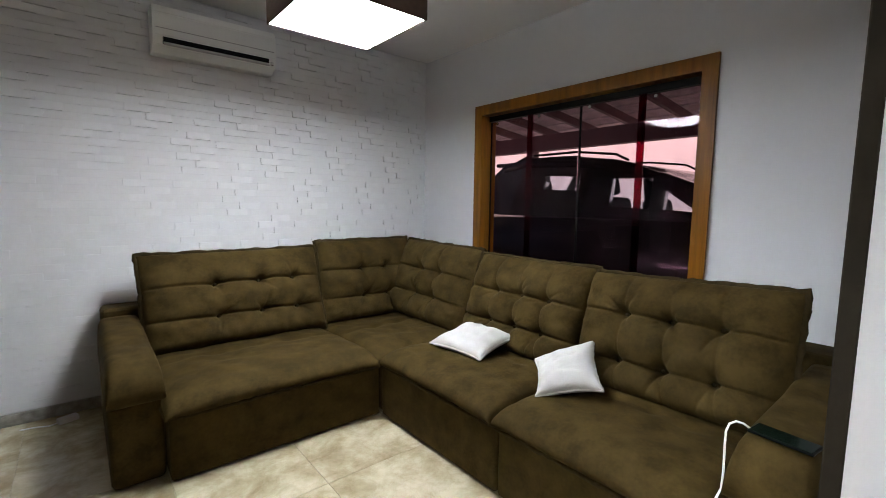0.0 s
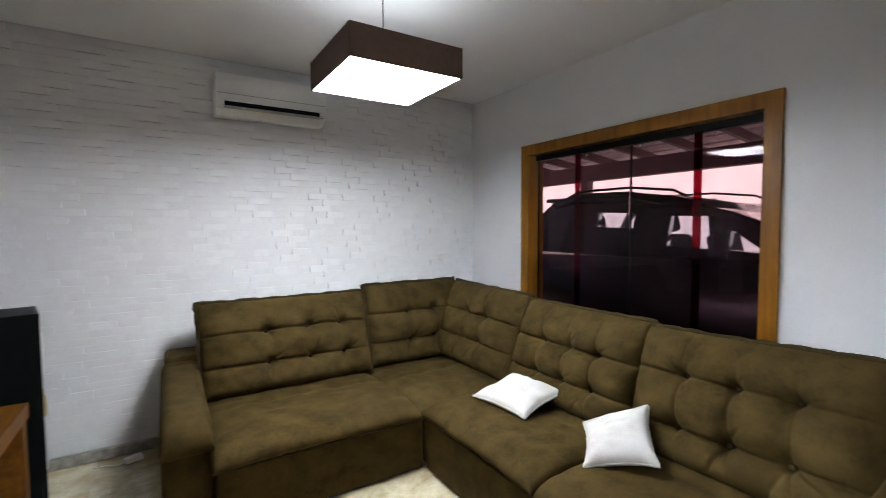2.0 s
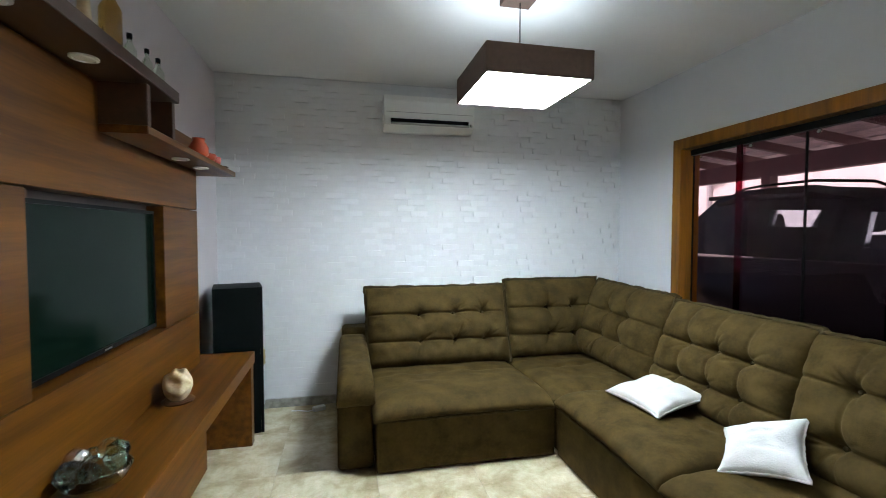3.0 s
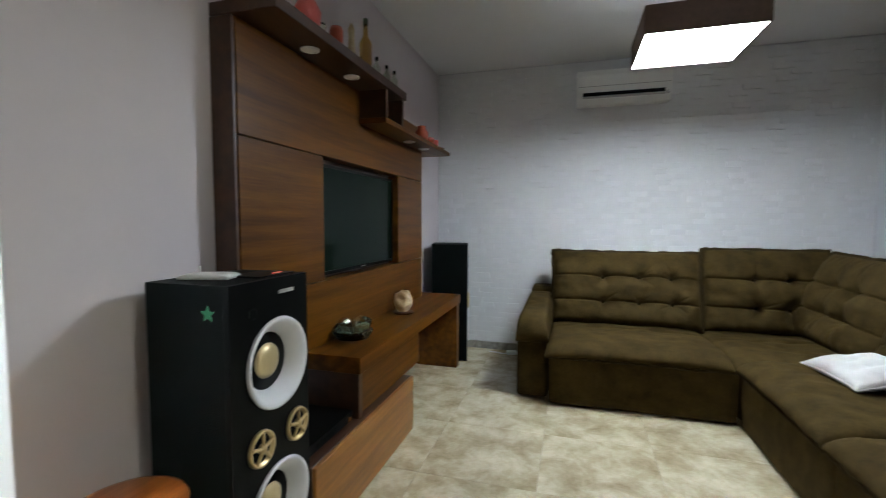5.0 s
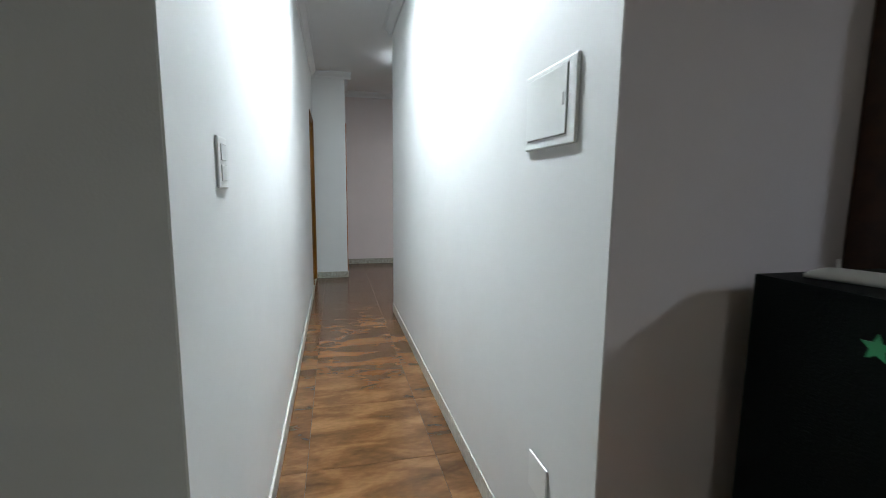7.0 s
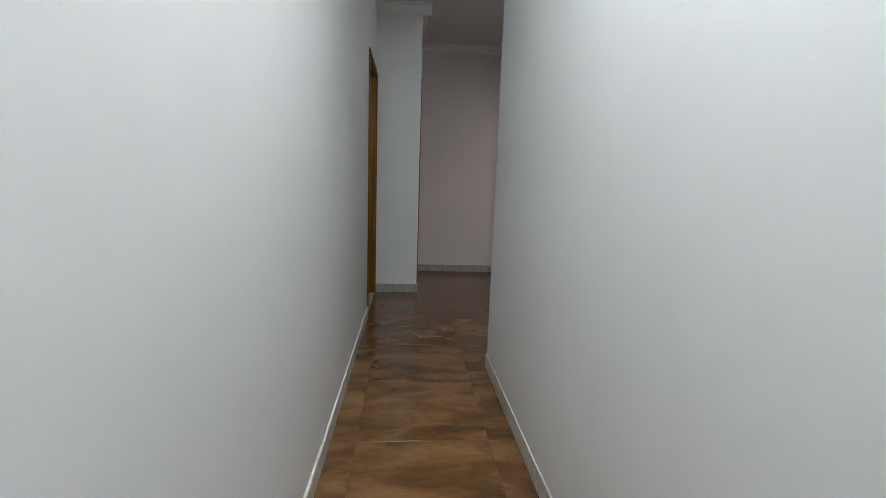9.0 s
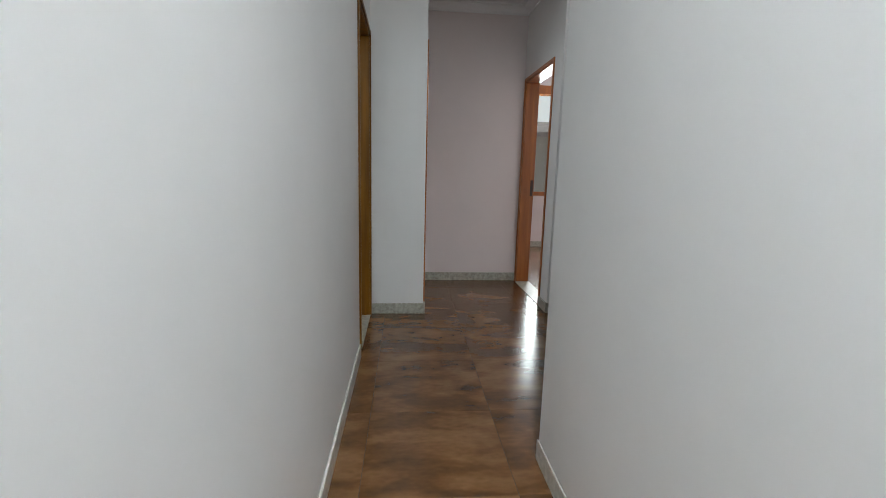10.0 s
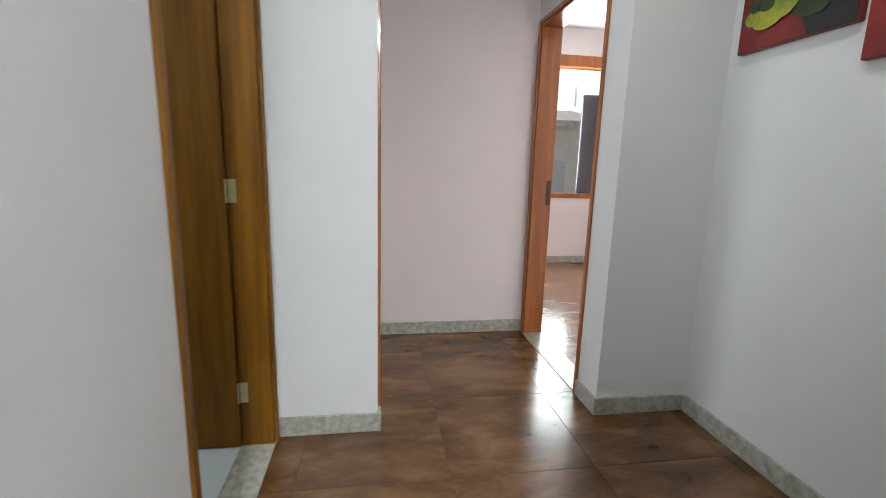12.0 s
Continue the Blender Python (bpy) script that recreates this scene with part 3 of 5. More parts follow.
# ---------------------------------------------------------------- pendant lamp
lamp = thing("pendant_lamp", "square pendant lamp with a brown fabric shade, lit", "lamp", pose(1.94, 2.0, 0))
LZ0, LZ1, LH = 2.225, 2.365, 0.275
for sb in ((-LH, LH, -LH, -LH + 0.008), (-LH, LH, LH - 0.008, LH), (-LH, -LH + 0.008, -LH + 0.008, LH - 0.008), (LH - 0.008, LH, -LH + 0.008, LH - 0.008)):
    part("shade_side", box(*sb, LZ0, LZ1, 0.0015, 1), M_SHADE, lamp, "brown fabric shade side")
# unseen glowing sheet, added on top so that the ceiling gets brighter
part("ceiling_glow", box(-LH + 0.009, LH - 0.009, -LH + 0.009, LH - 0.009, LZ1 - 0.03, LZ1 - 0.024), M_TOPGLOW, lamp, "faintly glowing upper sheet, unseen, added to brighten the ceiling")
part("diffuser", box(-LH + 0.009, LH - 0.009, -LH + 0.009, LH - 0.009, LZ0 + 0.004, LZ0 + 0.012), M_DIFF, lamp, "glowing white diffuser")
part("cord", tube([(0, 0, LZ1), (0, 0, 2.70)], 0.003, 6), M_BLACK, lamp)
part("canopy", box(-0.095, 0.075, -0.06, 0.06, 2.695, H, 0.004, 1), M_SHADE, lamp)
hl = thing("hall_ceiling_lamp", "long white ceiling lamp lit in the hall", "lamp", pose(-1.45, -0.43, 0))
part("base", box(-0.64, 0.64, -0.10, 0.10, HC - 0.02, HC, 0.004, 1), M_PLASTIC, hl)
part("diffuser", box(-0.61, 0.61, -0.08, 0.08, HC - 0.052, HC - 0.0205), M_HALLDIFF, hl, "glowing opal diffuser")
for fb in ((-0.64, 0.64, 0.081, 0.10), (-0.64, 0.64, -0.10, -0.081), (-0.64, -0.611, -0.081, 0.081), (0.611, 0.64, -0.081, 0.081)):
    part("frame", box(*fb, HC - 0.062, HC - 0.0205, 0.002, 1), M_PLASTIC, hl)

ll = thing("lobby_ceiling_lamp", "round white ceiling lamp, dimly lit", "lamp", pose(-4.72, 0.27, 0))
part("base", lathe([(0.13, HC - 0.02), (0.13, HC)]), M_PLASTIC, ll)
part("diffuser", lathe([(0.05, HC - 0.06), (0.10, HC - 0.05), (0.12, HC - 0.02)]), M_LOBBYDIFF, ll, smooth=True)
# unseen lamp, added to brighten the wall beside the hall opening
dl = thing("fill_lamp", "round white ceiling lamp, unseen, added to light the west wall", "lamp", pose(2.9, -0.55, 0))
part("base", lathe([(0.15, H - 0.02), (0.15, H)]), M_PLASTIC, dl)
part("diffuser", lathe([(0.05, H - 0.075), (0.11, H - 0.06), (0.14, H - 0.02)]), M_FILLDIFF, dl, smooth=True)


# ---------------------------------------------------------------- soft things
def soft(w, d, up, down, edge=0.012, dents=(), folds=(), nu=36, nv=28, pinch=0.03, wrinkle=0.006, seed=0, power=4, dent=0.045, thin=()):
    """A stuffed cushion that lies in x and y. dents: buttons at (u, v); folds: lines ((u0, v0), (u1, v1))."""
    bm = bmesh.new()
    a, b = w / 2, d / 2
    top, bot = [], []

    def seg_dist(px, py, f):
        (u0, v0), (u1, v1) = f
        x0, y0, x1, y1 = u0 * a, v0 * b, u1 * a, v1 * b
        dx, dy = x1 - x0, y1 - y0
        k = max(0, min(1, ((px - x0) * dx + (py - y0) * dy) / (dx * dx + dy * dy + 1e-9)))
        return math.hypot(px - x0 - k * dx, py - y0 - k * dy)

    for j in range(nv + 1):
        rt, rb = [], []
        for i in range(nu + 1):
            u, v = 2 * i / nu - 1, 2 * j / nv - 1
            u, v = math.sin(u * math.pi / 2) * 0.5 + u * 0.5, math.sin(v * math.pi / 2) * 0.5 + v * 0.5
            x, y = a * u * (1 - pinch * (1 - v * v)), b * v * (1 - pinch * (1 - u * u))
            k = math.sqrt(max(0, (1 - abs(u) ** power) * (1 - abs(v) ** power)))
            z = up * k
            for (du, dv) in dents:
                r = math.hypot(x - du * a, y - dv * b)
                z -= k * dent * (0.7 * math.exp(-(r / 0.025) ** 2) + 0.25 * math.exp(-(r / 0.08) ** 2))
            for f in folds:
                z -= k * dent * 0.40 * math.exp(-(seg_dist(x, y, f) / 0.009) ** 2)
            for f in thin:
                dd = seg_dist(x, y, f)
                if dd < 0.04:
                    z -= k * dent * 0.22 * math.exp(-(dd / 0.009) ** 2)
            z += k * wrinkle * (noise.noise(Vector((x * 6 + seed * 7.3, y * 6, seed))) + 0.5 * noise.noise(Vector((x * 16, y * 16 + seed * 3.1, seed))))
            rt.append(bm.verts.new((x, y, edge + z)))
            rb.append(bm.verts.new((x, y, -edge - down * k)))
        top.append(rt), bot.append(rb)
    for j in range(nv):
        for i in range(nu):
            bm.faces.new((top[j][i], top[j][i + 1], top[j + 1][i + 1], top[j + 1][i]))
            bm.faces.new((bot[j][i], bot[j + 1][i], bot[j + 1][i + 1], bot[j][i + 1]))
    for i in range(nu):
        bm.faces.new((bot[0][i], bot[0][i + 1], top[0][i + 1], top[0][i]))
        bm.faces.new((top[nv][i], top[nv][i + 1], bot[nv][i + 1], bot[nv][i]))
    for j in range(nv):
        bm.faces.new((top[j][0], top[j + 1][0], bot[j + 1][0], bot[j][0]))
        bm.faces.new((bot[j][nu], bot[j + 1][nu], top[j + 1][nu], top[j][nu]))
    return bm


def rim(w, d, r, pinch=0.03, wave=0.004, seed=0):
    """The sewn edge that runs round a cushion."""
    pts = []
    n = 26
    rnd = random.Random(seed)
    for s in range(4):
        for i in range(n):
            k = 2 * i / n - 1
            c = 1 - pinch * (1 - k * k)
            p = [(k * w / 2, -d / 2 * c), (w / 2 * c, k * d / 2), (-k * w / 2, d / 2 * c), (-w / 2 * c, -k * d / 2)][s]
            pts.append((p[0] + rnd.uniform(-wave, wave), p[1] + rnd.uniform(-wave, wave), rnd.uniform(-wave, wave)))
    return tube(pts + [pts[0]], r, 6)


def seat_pad(w, d, high, hem=0.026, roll=0.05, drop=0.04, dents=(), seed=0, nu=56, nv=44, wrinkle=0.012, sag=0.0):
    """A stuffed pad that lies in x and y with its front at -y: it rolls over the front edge down to a sewn hem at z = 0."""
    prof = [(-d / 2 + 0.012, 0.0), (-d / 2 - 0.4 * hem, 0.10 * high), (-d / 2 - hem, 0.32 * high), (-d / 2 - 0.5 * hem, 0.58 * high), (-d / 2 + 0.5 * roll, 0.80 * high), (-d / 2 + 1.6 * roll, 0.96 * high),
            (-d / 2 + 3.4 * roll, high), (-0.05 * d, high - 0.2 * drop), (0.25 * d, high - 0.7 * drop), (d / 2, high - drop)]
    run = [0.0]
    for (y0, z0), (y1, z1) in zip(prof, prof[1:]):
        run.append(run[-1] + math.hypot(y1 - y0, z1 - z0))

    def along(k):
        q = run[-1] * k
        for i in range(len(prof) - 1):
            if q <= run[i + 1] + 1e-9:
                f = (q - run[i]) / (run[i + 1] - run[i])
                return prof[i][0] + f * (prof[i + 1][0] - prof[i][0]), prof[i][1] + f * (prof[i + 1][1] - prof[i][1])

    bm = bmesh.new()
    rows_ = []
    for j in range(nv + 1):
        y, z = along((j / nv) ** 1.35)
        row = []
        for i in range(nu + 1):
            u = 2 * i / nu - 1
            u = 0.5 * u + 0.5 * math.sin(u * math.pi / 2)
            k = max(0.0, 1 - abs(u) ** 7) ** 0.45
            x = u * w / 2
            n1 = noise.noise(Vector((x * 5 + seed * 5.1, y * 5, seed * 2.3)))
            n2 = noise.noise(Vector((x * 13, y * 17 + seed * 3.7, seed)))
            zz = z * (0.30 + 0.70 * k) + k * wrinkle * (n1 + 0.45 * n2) * min(1, z / high * 1.5)
            for du, dv in dents:
                r2 = ((x - du * w / 2) / 0.05) ** 2 + ((y - dv * d / 2) / 0.04) ** 2
                line = ((y - dv * d / 2) / 0.014) ** 2
                zz -= 0.012 * math.exp(-r2) + 0.004 * math.exp(-line) * k
            front = max(0.0, 1 - z / (0.6 * high)) if y < 0 else 0.0
            zz += front * (0.006 * n1 + sag * (u * u - 0.4))
            row.append(bm.verts.new((x, y * (1 - 0.012 * (1 - k)) + front * 0.008 * n2, zz)))
        rows_.append(row)
    for a, b in zip(rows_, rows_[1:]):
        for i in range(nu):
            bm.faces.new((a[i], a[i + 1], b[i + 1], b[i]))
    foot = [bm.verts.new((v.co.x, v.co.y, -0.006)) for v in rows_[-1]]
    base = [bm.verts.new((v.co.x, v.co.y + 0.01, -0.006)) for v in rows_[0]]
    for i in range(nu):
        bm.faces.new((rows_[-1][i], rows_[-1][i + 1], foot[i + 1], foot[i]))
        bm.faces.new((base[i], base[i + 1], rows_[0][i + 1], rows_[0][i]))
    bm.faces.new([r[0] for r in rows_] + [foot[0], base[0]])
    bm.faces.new([base[-1], foot[-1]] + [r[-1] for r in rows_[::-1]])
    bm.faces.new(foot + base[::-1])
    bmesh.ops.recalc_face_normals(bm, faces=bm.faces)
    return bm


def hem_line(w, d, r, seed, back=0.9):
    """The corded seam along the front and the two sides of a pad."""
    rnd = random.Random(seed)
    pts = [(-w / 2, d * (back - 0.5) - k * d * back / 12, 0.012) for k in range(12)]
    pts += [(-w / 2 + w * k / 40, -d / 2 - 0.006, 0.004) for k in range(41)]
    pts += [(w / 2, -d / 2 + k * d * back / 12, 0.012) for k in range(1, 13)]
    return tube([(x + rnd.uniform(-0.002, 0.002), y + rnd.uniform(-0.003, 0.003), z + rnd.uniform(-0.003, 0.003)) for x, y, z in pts], r, 6)


sofa = thing("corner_sofa", "large brown velvet corner sofa with tufted back cushions", "sofa", pose(0, 0, 0))
SB = 0.355
part("base", box(1.20, 2.372, 2.405, 3.35, 0.012, SB, 0.012), M_VELVET, sofa)
part("base", box(2.405, 3.35, 2.42, 3.35, 0.012, SB, 0.01), M_VELVET, sofa)
part("base", box(2.378, 3.35, 1.375, 2.392, 0.012, SB, 0.012), M_VELVET, sofa)
part("base", box(2.378, 3.35, 0.46, 1.362, 0.012, SB, 0.012), M_VELVET, sofa)
part("back_frame", box(0.99, 3.62, 3.40, 3.62, 0.012, 0.70, 0.035, 3), M_VELVET, sofa, smooth=False)
part("back_frame", box(3.40, 3.655, 0.24, 3.395, 0.012, 0.74, 0.035, 3), M_VELVET, sofa, smooth=False)


def arm(x0, x1, y0, y1, z1):
    bm = box(x0, x1, y0, y1, 0.012, z1, 0.03, 3)
    bmesh.ops.subdivide_edges(bm, edges=bm.edges[:], cuts=3, use_grid_fill=True)
    for v in bm.verts:
        v.co += Vector((0, 0, 0.010 * noise.noise(v.co * 5))) if v.co.z > 0.3 else Vector((0, 0, 0))
    return bm


part("armrest", arm(0.968, 1.192, 2.475, 3.40, 0.50), M_VELVET, sofa, smooth=True)
part("armrest", arm(2.455, 3.40, 0.242, 0.452, 0.54), M_VELVET, sofa, smooth=True)
for m_, w, d, hi, s in ((pose(1.080, 2.915, 0.43), 0.232, 0.97, 0.195, 31), (pose(2.915, 0.347, 0.475, 0, 0, -90), 0.224, 0.95, 0.205, 32)):
    part("arm_top", turned(seat_pad(w, d, hi, 0.022, 0.045, -0.03, seed=s, nu=24, nv=40, wrinkle=0.010), m_), M_VELVET, sofa, smooth=True)

SEATS = [(1.750, 2.840, 0, 1.145, 1.01, 0.125, 1, -0.02), (2.830, 2.86, 0, 0.985, 0.90, 0.098, 2, 0.0), (2.850, 1.862, -90, 0.965, 1.01, 0.128, 3, -0.015), (2.850, 0.915, -90, 0.91, 1.01, 0.125, 4, -0.01)]
for cx, cy, tn, w, d, hi, s, sg in SEATS:
    m_ = pose(cx, cy, SB + 0.004, 0, 0, tn)
    dn = [(-0.42, 0.10), (0.0, 0.12), (0.42, 0.10)] if s in (1, 2) else [(-0.4, 0.0), (0.05, 0.02), (0.45, 0.0)]
    c = part("seat_cushion", turned(seat_pad(w, d, hi, dents=dn, seed=s, sag=sg), m_), M_VELVET, sofa, smooth=True)
    part("piping", turned(hem_line(w, d, 0.008, s), m_), M_VELVET_D, c, smooth=True)


def stuffed(w, h, up, dents, folds, seed, nu=150, nv=110):
    """An upright cushion seen from its front: full at the foot, thin at the head, drawn in at the buttons."""
    a, b = w / 2, h / 2
    cr = random.Random(seed * 13 + 1)
    creases = []
    for (u, v) in dents:
        for k in range(5):
            t_, q = cr.uniform(0, 6.28), cr.uniform(0.05, 0.15)
            creases.append((u * a, v * b, u * a + 1.25 * q * math.cos(t_), v * b + q * math.sin(t_), cr.uniform(0.5, 1.0)))
    runs = [(p[0] * a, p[1] * b, q[0] * a, q[1] * b, g) for p, q, g in folds]

    def away(px, py, x0, y0, x1, y1):
        dx, dy = x1 - x0, y1 - y0
        k = max(0, min(1, ((px - x0) * dx + (py - y0) * dy) / (dx * dx + dy * dy + 1e-9)))
        return math.hypot(px - x0 - k * dx, py - y0 - k * dy), k

    bm = bmesh.new()
    top, bot = [], []
    for j in range(nv + 1):
        rt, rb = [], []
        v = 2 * j / nv - 1
        for i in range(nu + 1):
            u = 2 * i / nu - 1
            x, y = a * u * (1 - 0.02 * (1 - v * v)), b * v * (1 - 0.016 * (1 - u * u))
            k = max(0.0, 1 - abs(u) ** 5) ** 0.5 * ((max(0.0, 1 - abs(v) ** 3.2) ** 0.55) if v > 0 else (max(0.0, 1 - abs(v) ** 9) ** 0.5))
            z = up * k * (1 - 0.22 * max(0, v))
            for (du, dv) in dents:
                r = math.hypot(x - du * a, (y - dv * b))
                if r < 0.3:
                    z -= k * (0.040 * math.exp(-(r / 0.024) ** 2) + 0.042 * math.exp(-(r / 0.08) ** 2))
            for x0, y0, x1, y1, g in runs:
                if min(y0, y1) - 0.06 < y < max(y0, y1) + 0.06:
                    dd, kk = away(x, y, x0, y0, x1, y1)
                    z -= k * g * (0.022 * math.exp(-(dd / 0.008) ** 2) + 0.012 * math.exp(-(dd / 0.032) ** 2))
            for x0, y0, x1, y1, g in creases:
                if abs(x - x0) < 0.25 and abs(y - y0) < 0.22:
                    dd, kk = away(x, y, x0, y0, x1, y1)
                    z -= k * 0.020 * g * (1 - kk) * math.exp(-(dd / 0.008) ** 2)
            edge = max(abs(u), abs(v))
            if edge > 0.72:
                t_ = (u if abs(v) > abs(u) else v) * (a if abs(v) > abs(u) else b)
                z += k * 0.006 * math.sin(t_ * 62 + 3 * noise.noise(Vector((t_ * 9, seed, 0)))) * (edge - 0.72) / 0.28
            z += k * (0.016 * noise.noise(Vector((x * 5 + seed * 7.3, y * 5, seed))) + 0.006 * noise.noise(Vector((x * 15, y * 15 + seed * 3.1, seed))))
            rt.append(bm.verts.new((x, y, 0.016 + z)))
            rb.append(bm.verts.new((x, y, -0.016 - 0.045 * k)))
        top.append(rt), bot.append(rb)
    for j in range(nv):
        for i in range(nu):
            bm.faces.new((top[j][i], top[j][i + 1], top[j + 1][i + 1], top[j + 1][i]))
            bm.faces.new((bot[j][i], bot[j + 1][i], bot[j + 1][i + 1], bot[j][i + 1]))
    ring_t = top[0] + [r[-1] for r in top[1:]] + top[-1][-2::-1] + [r[0] for r in top[-2:0:-1]]
    ring_b = bot[0] + [r[-1] for r in bot[1:]] + bot[-1][-2::-1] + [r[0] for r in bot[-2:0:-1]]
    for q in range(len(ring_t)):
        n_ = (q + 1) % len(ring_t)
        bm.faces.new((ring_b[q], ring_b[n_], ring_t[n_], ring_t[q]))
    return bm


def back_cushion(x, y, turn, w, h, cols, rows, seed, lean=19, z=0.36, tip=0.0, down=False, up=0.165):
    """An upright tufted cushion; turn 0 faces south, -90 faces west; tip turns it in its own plane."""
    dents, folds = [(u, v) for v in rows for u in cols], []
    for v in rows:
        us = [-0.96, *cols, 0.96]
        folds += [((p, v + 0.015), (q, v - 0.01), 0.9) for p, q in zip(us, us[1:])]
    if down:
        for u in cols:
            folds += [((u, rows[-1]), (u + 0.02, rows[0]), 0.55), ((u, rows[-1]), (u, 0.92), 0.35), ((u, rows[0]), (u + 0.07, rows[0] - 0.45), 0.5), ((u, rows[0]), (u - 0.09, rows[0] - 0.40), 0.4)]
    m_ = pose(x, y, z, 0, 0, turn) @ pose(0, 0, 0, 90 - lean, 0, 0) @ pose(0, h / 2, 0, 0, 0, tip)
    c = part("back_cushion", turned(stuffed(w, h, up, dents, folds, seed), m_), M_VELVET, sofa, smooth=True)
    part("piping", turned(rim(w, h, 0.017, 0.018, 0.005, seed), m_ @ pose(0, 0, 0.018)), M_VELVET_D, c, smooth=True)
    part("piping", turned(rim(w * 0.995, h * 0.995, 0.013, 0.018, 0.005, seed + 9), m_ @ pose(0, 0, -0.016)), M_VELVET_D, c, smooth=True)
    for (u, v) in dents:
        part("button", turned(lathe([(0.010, -0.006), (0.011, 0.0), (0.006, 0.004)], 10), m_ @ pose(u * w / 2, v * h / 2, 0.016 + up * (1 - 0.22 * max(0, v)) - 0.100)), M_VELVET_D, c)


back_cushion(1.763, 3.170, 0, 1.17, 0.645, (-0.28, 0.20, 0.62), (-0.40, 0.26), 1, z=0.415, up=0.165)
back_cushion(2.810, 3.285, 0, 0.88, 0.665, (-0.16, 0.36), (-0.42, 0.26), 2, 10, 0.41, up=0.14)
back_cushion(3.075, 2.865, -90, 0.98, 0.665, (-0.22, 0.26), (-0.36, 0.26), 3, 18, 0.41, -1.0, True, 0.15)
back_cushion(3.060, 1.866, -90, 0.945, 0.635, (-0.42, 0.02, 0.46), (-0.44, 0.20), 4, 18, 0.41, 0.0, True)
back_cushion(3.060, 0.922, -90, 0.985, 0.635, (-0.46, 0.0, 0.45), (-0.46, 0.30), 5, 18, 0.41, 2.0, True)


def pillow(m, w, d, seed, label, slump=0.0):
    p = thing("throw_pillow", label, "pillow", m, "white throw pillows")
    def slumped(bm):
        for v in bm.verts:
            v.co.y -= slump * max(0, 0.5 - v.co.x / w) * max(0, 0.5 + v.co.y / d)
        return bm

    c = part("cover", slumped(soft(w, d, 0.065, 0.045, 0.006, folds=[((-0.4, 0.1), (0.3, 0.25)), ((-0.2, -0.3), (0.5, -0.4))], nu=30, nv=30, pinch=0.13, wrinkle=0.03, seed=seed, power=2.4, dent=0.025)), M_WHITECLOTH, p, smooth=True)
    part("seam", slumped(rim(w, d, 0.006, 0.13, 0.002, seed)), M_WHITECLOTH, p, smooth=True)
    return p


pillow(pose(2.785, 1.975, 0.535, 2, -9, 8), 0.365, 0.395, 11, "white cotton throw pillow lying flat on the sofa seat")
pillow(pose(2.77, 1.275, 0.570, 22, -13, -55), 0.31, 0.36, 12, "white cotton throw pillow leaning against the sofa back", 0.09)

phone = thing("mobile_phone", "black mobile phone charging on the sofa armrest", "phone", pose(2.525, 0.335, 0.687, 0, 0, 83))
part("body", box(-0.085, 0.085, -0.04, 0.04, 0, 0.009, 0.004), M_BLACK, phone)
part("screen", box(-0.08, 0.08, -0.036, 0.036, 0.0095, 0.0105), M_SCREEN, phone)
cable = thing("charging_cable", "white charging cable hanging over the sofa", "cable")
part("wire", tube([(2.515, 0.418, 0.692), (2.512, 0.437, 0.702), (2.505, 0.455, 0.705), (2.494, 0.470, 0.695), (2.485, 0.476, 0.67), (2.478, 0.474, 0.62), (2.472, 0.470, 0.54), (2.45, 0.466, 0.494), (2.40, 0.466, 0.475), (2.352, 0.464, 0.42), (2.336, 0.46, 0.33), (2.338, 0.45, 0.12), (2.33, 0.42, 0.02), (2.30, 0.40, 0.006)], 0.0035), M_PLASTIC, cable, smooth=True)

# ---------------------------------------------------------------- TV unit on the west wall
PX = 0.11
tvp = thing("media_wall", "wall-mounted brown wooden TV panel with a screen recess", "wall panel")
part("backing", box(0.003, 0.03, 0.70, 2.82, 0.65, 2.06), M_DARKWOOD, tvp)
part("panel_board", box(0.03, PX, 0.69, 2.83, 0.648, 0.977, 0.002, 1), M_WALNUT, tvp)
part("panel_board", box(0.03, PX, 0.69, 1.29, 0.983, 1.617, 0.002, 1), M_WALNUT, tvp)
part("panel_board", box(0.03, PX, 2.30, 2.83, 0.983, 1.617, 0.002, 1), M_WALNUT, tvp)
part("panel_board", box(0.03, PX, 0.69, 2.83, 1.623, 2.058, 0.002, 1), M_WALNUT, tvp)
part("side_strip", box(0.003, PX - 0.006, 0.672, 0.689, 0.648, 2.058, 0.002, 1), M_DARKWOOD, tvp)
tv = thing("television", "large black flat-screen television in the wooden panel", "television")
part("frame", boxes((0.031, 0.075, 1.315, 2.275, 1.0, 1.018), (0.031, 0.075, 1.315, 2.275, 1.575, 1.59), (0.031, 0.075, 1.315, 1.33, 1.018, 1.575), (0.031, 0.075, 2.26, 2.275, 1.018, 1.575)), M_BLACK, tv)
part("screen", box(0.031, 0.068, 1.33, 2.26, 1.018, 1.575), M_SCREEN, tv, "dark glossy screen")
part("badge", box(0.0755, 0.077, 1.77, 1.83, 1.005, 1.012), M_CHROME, tv)

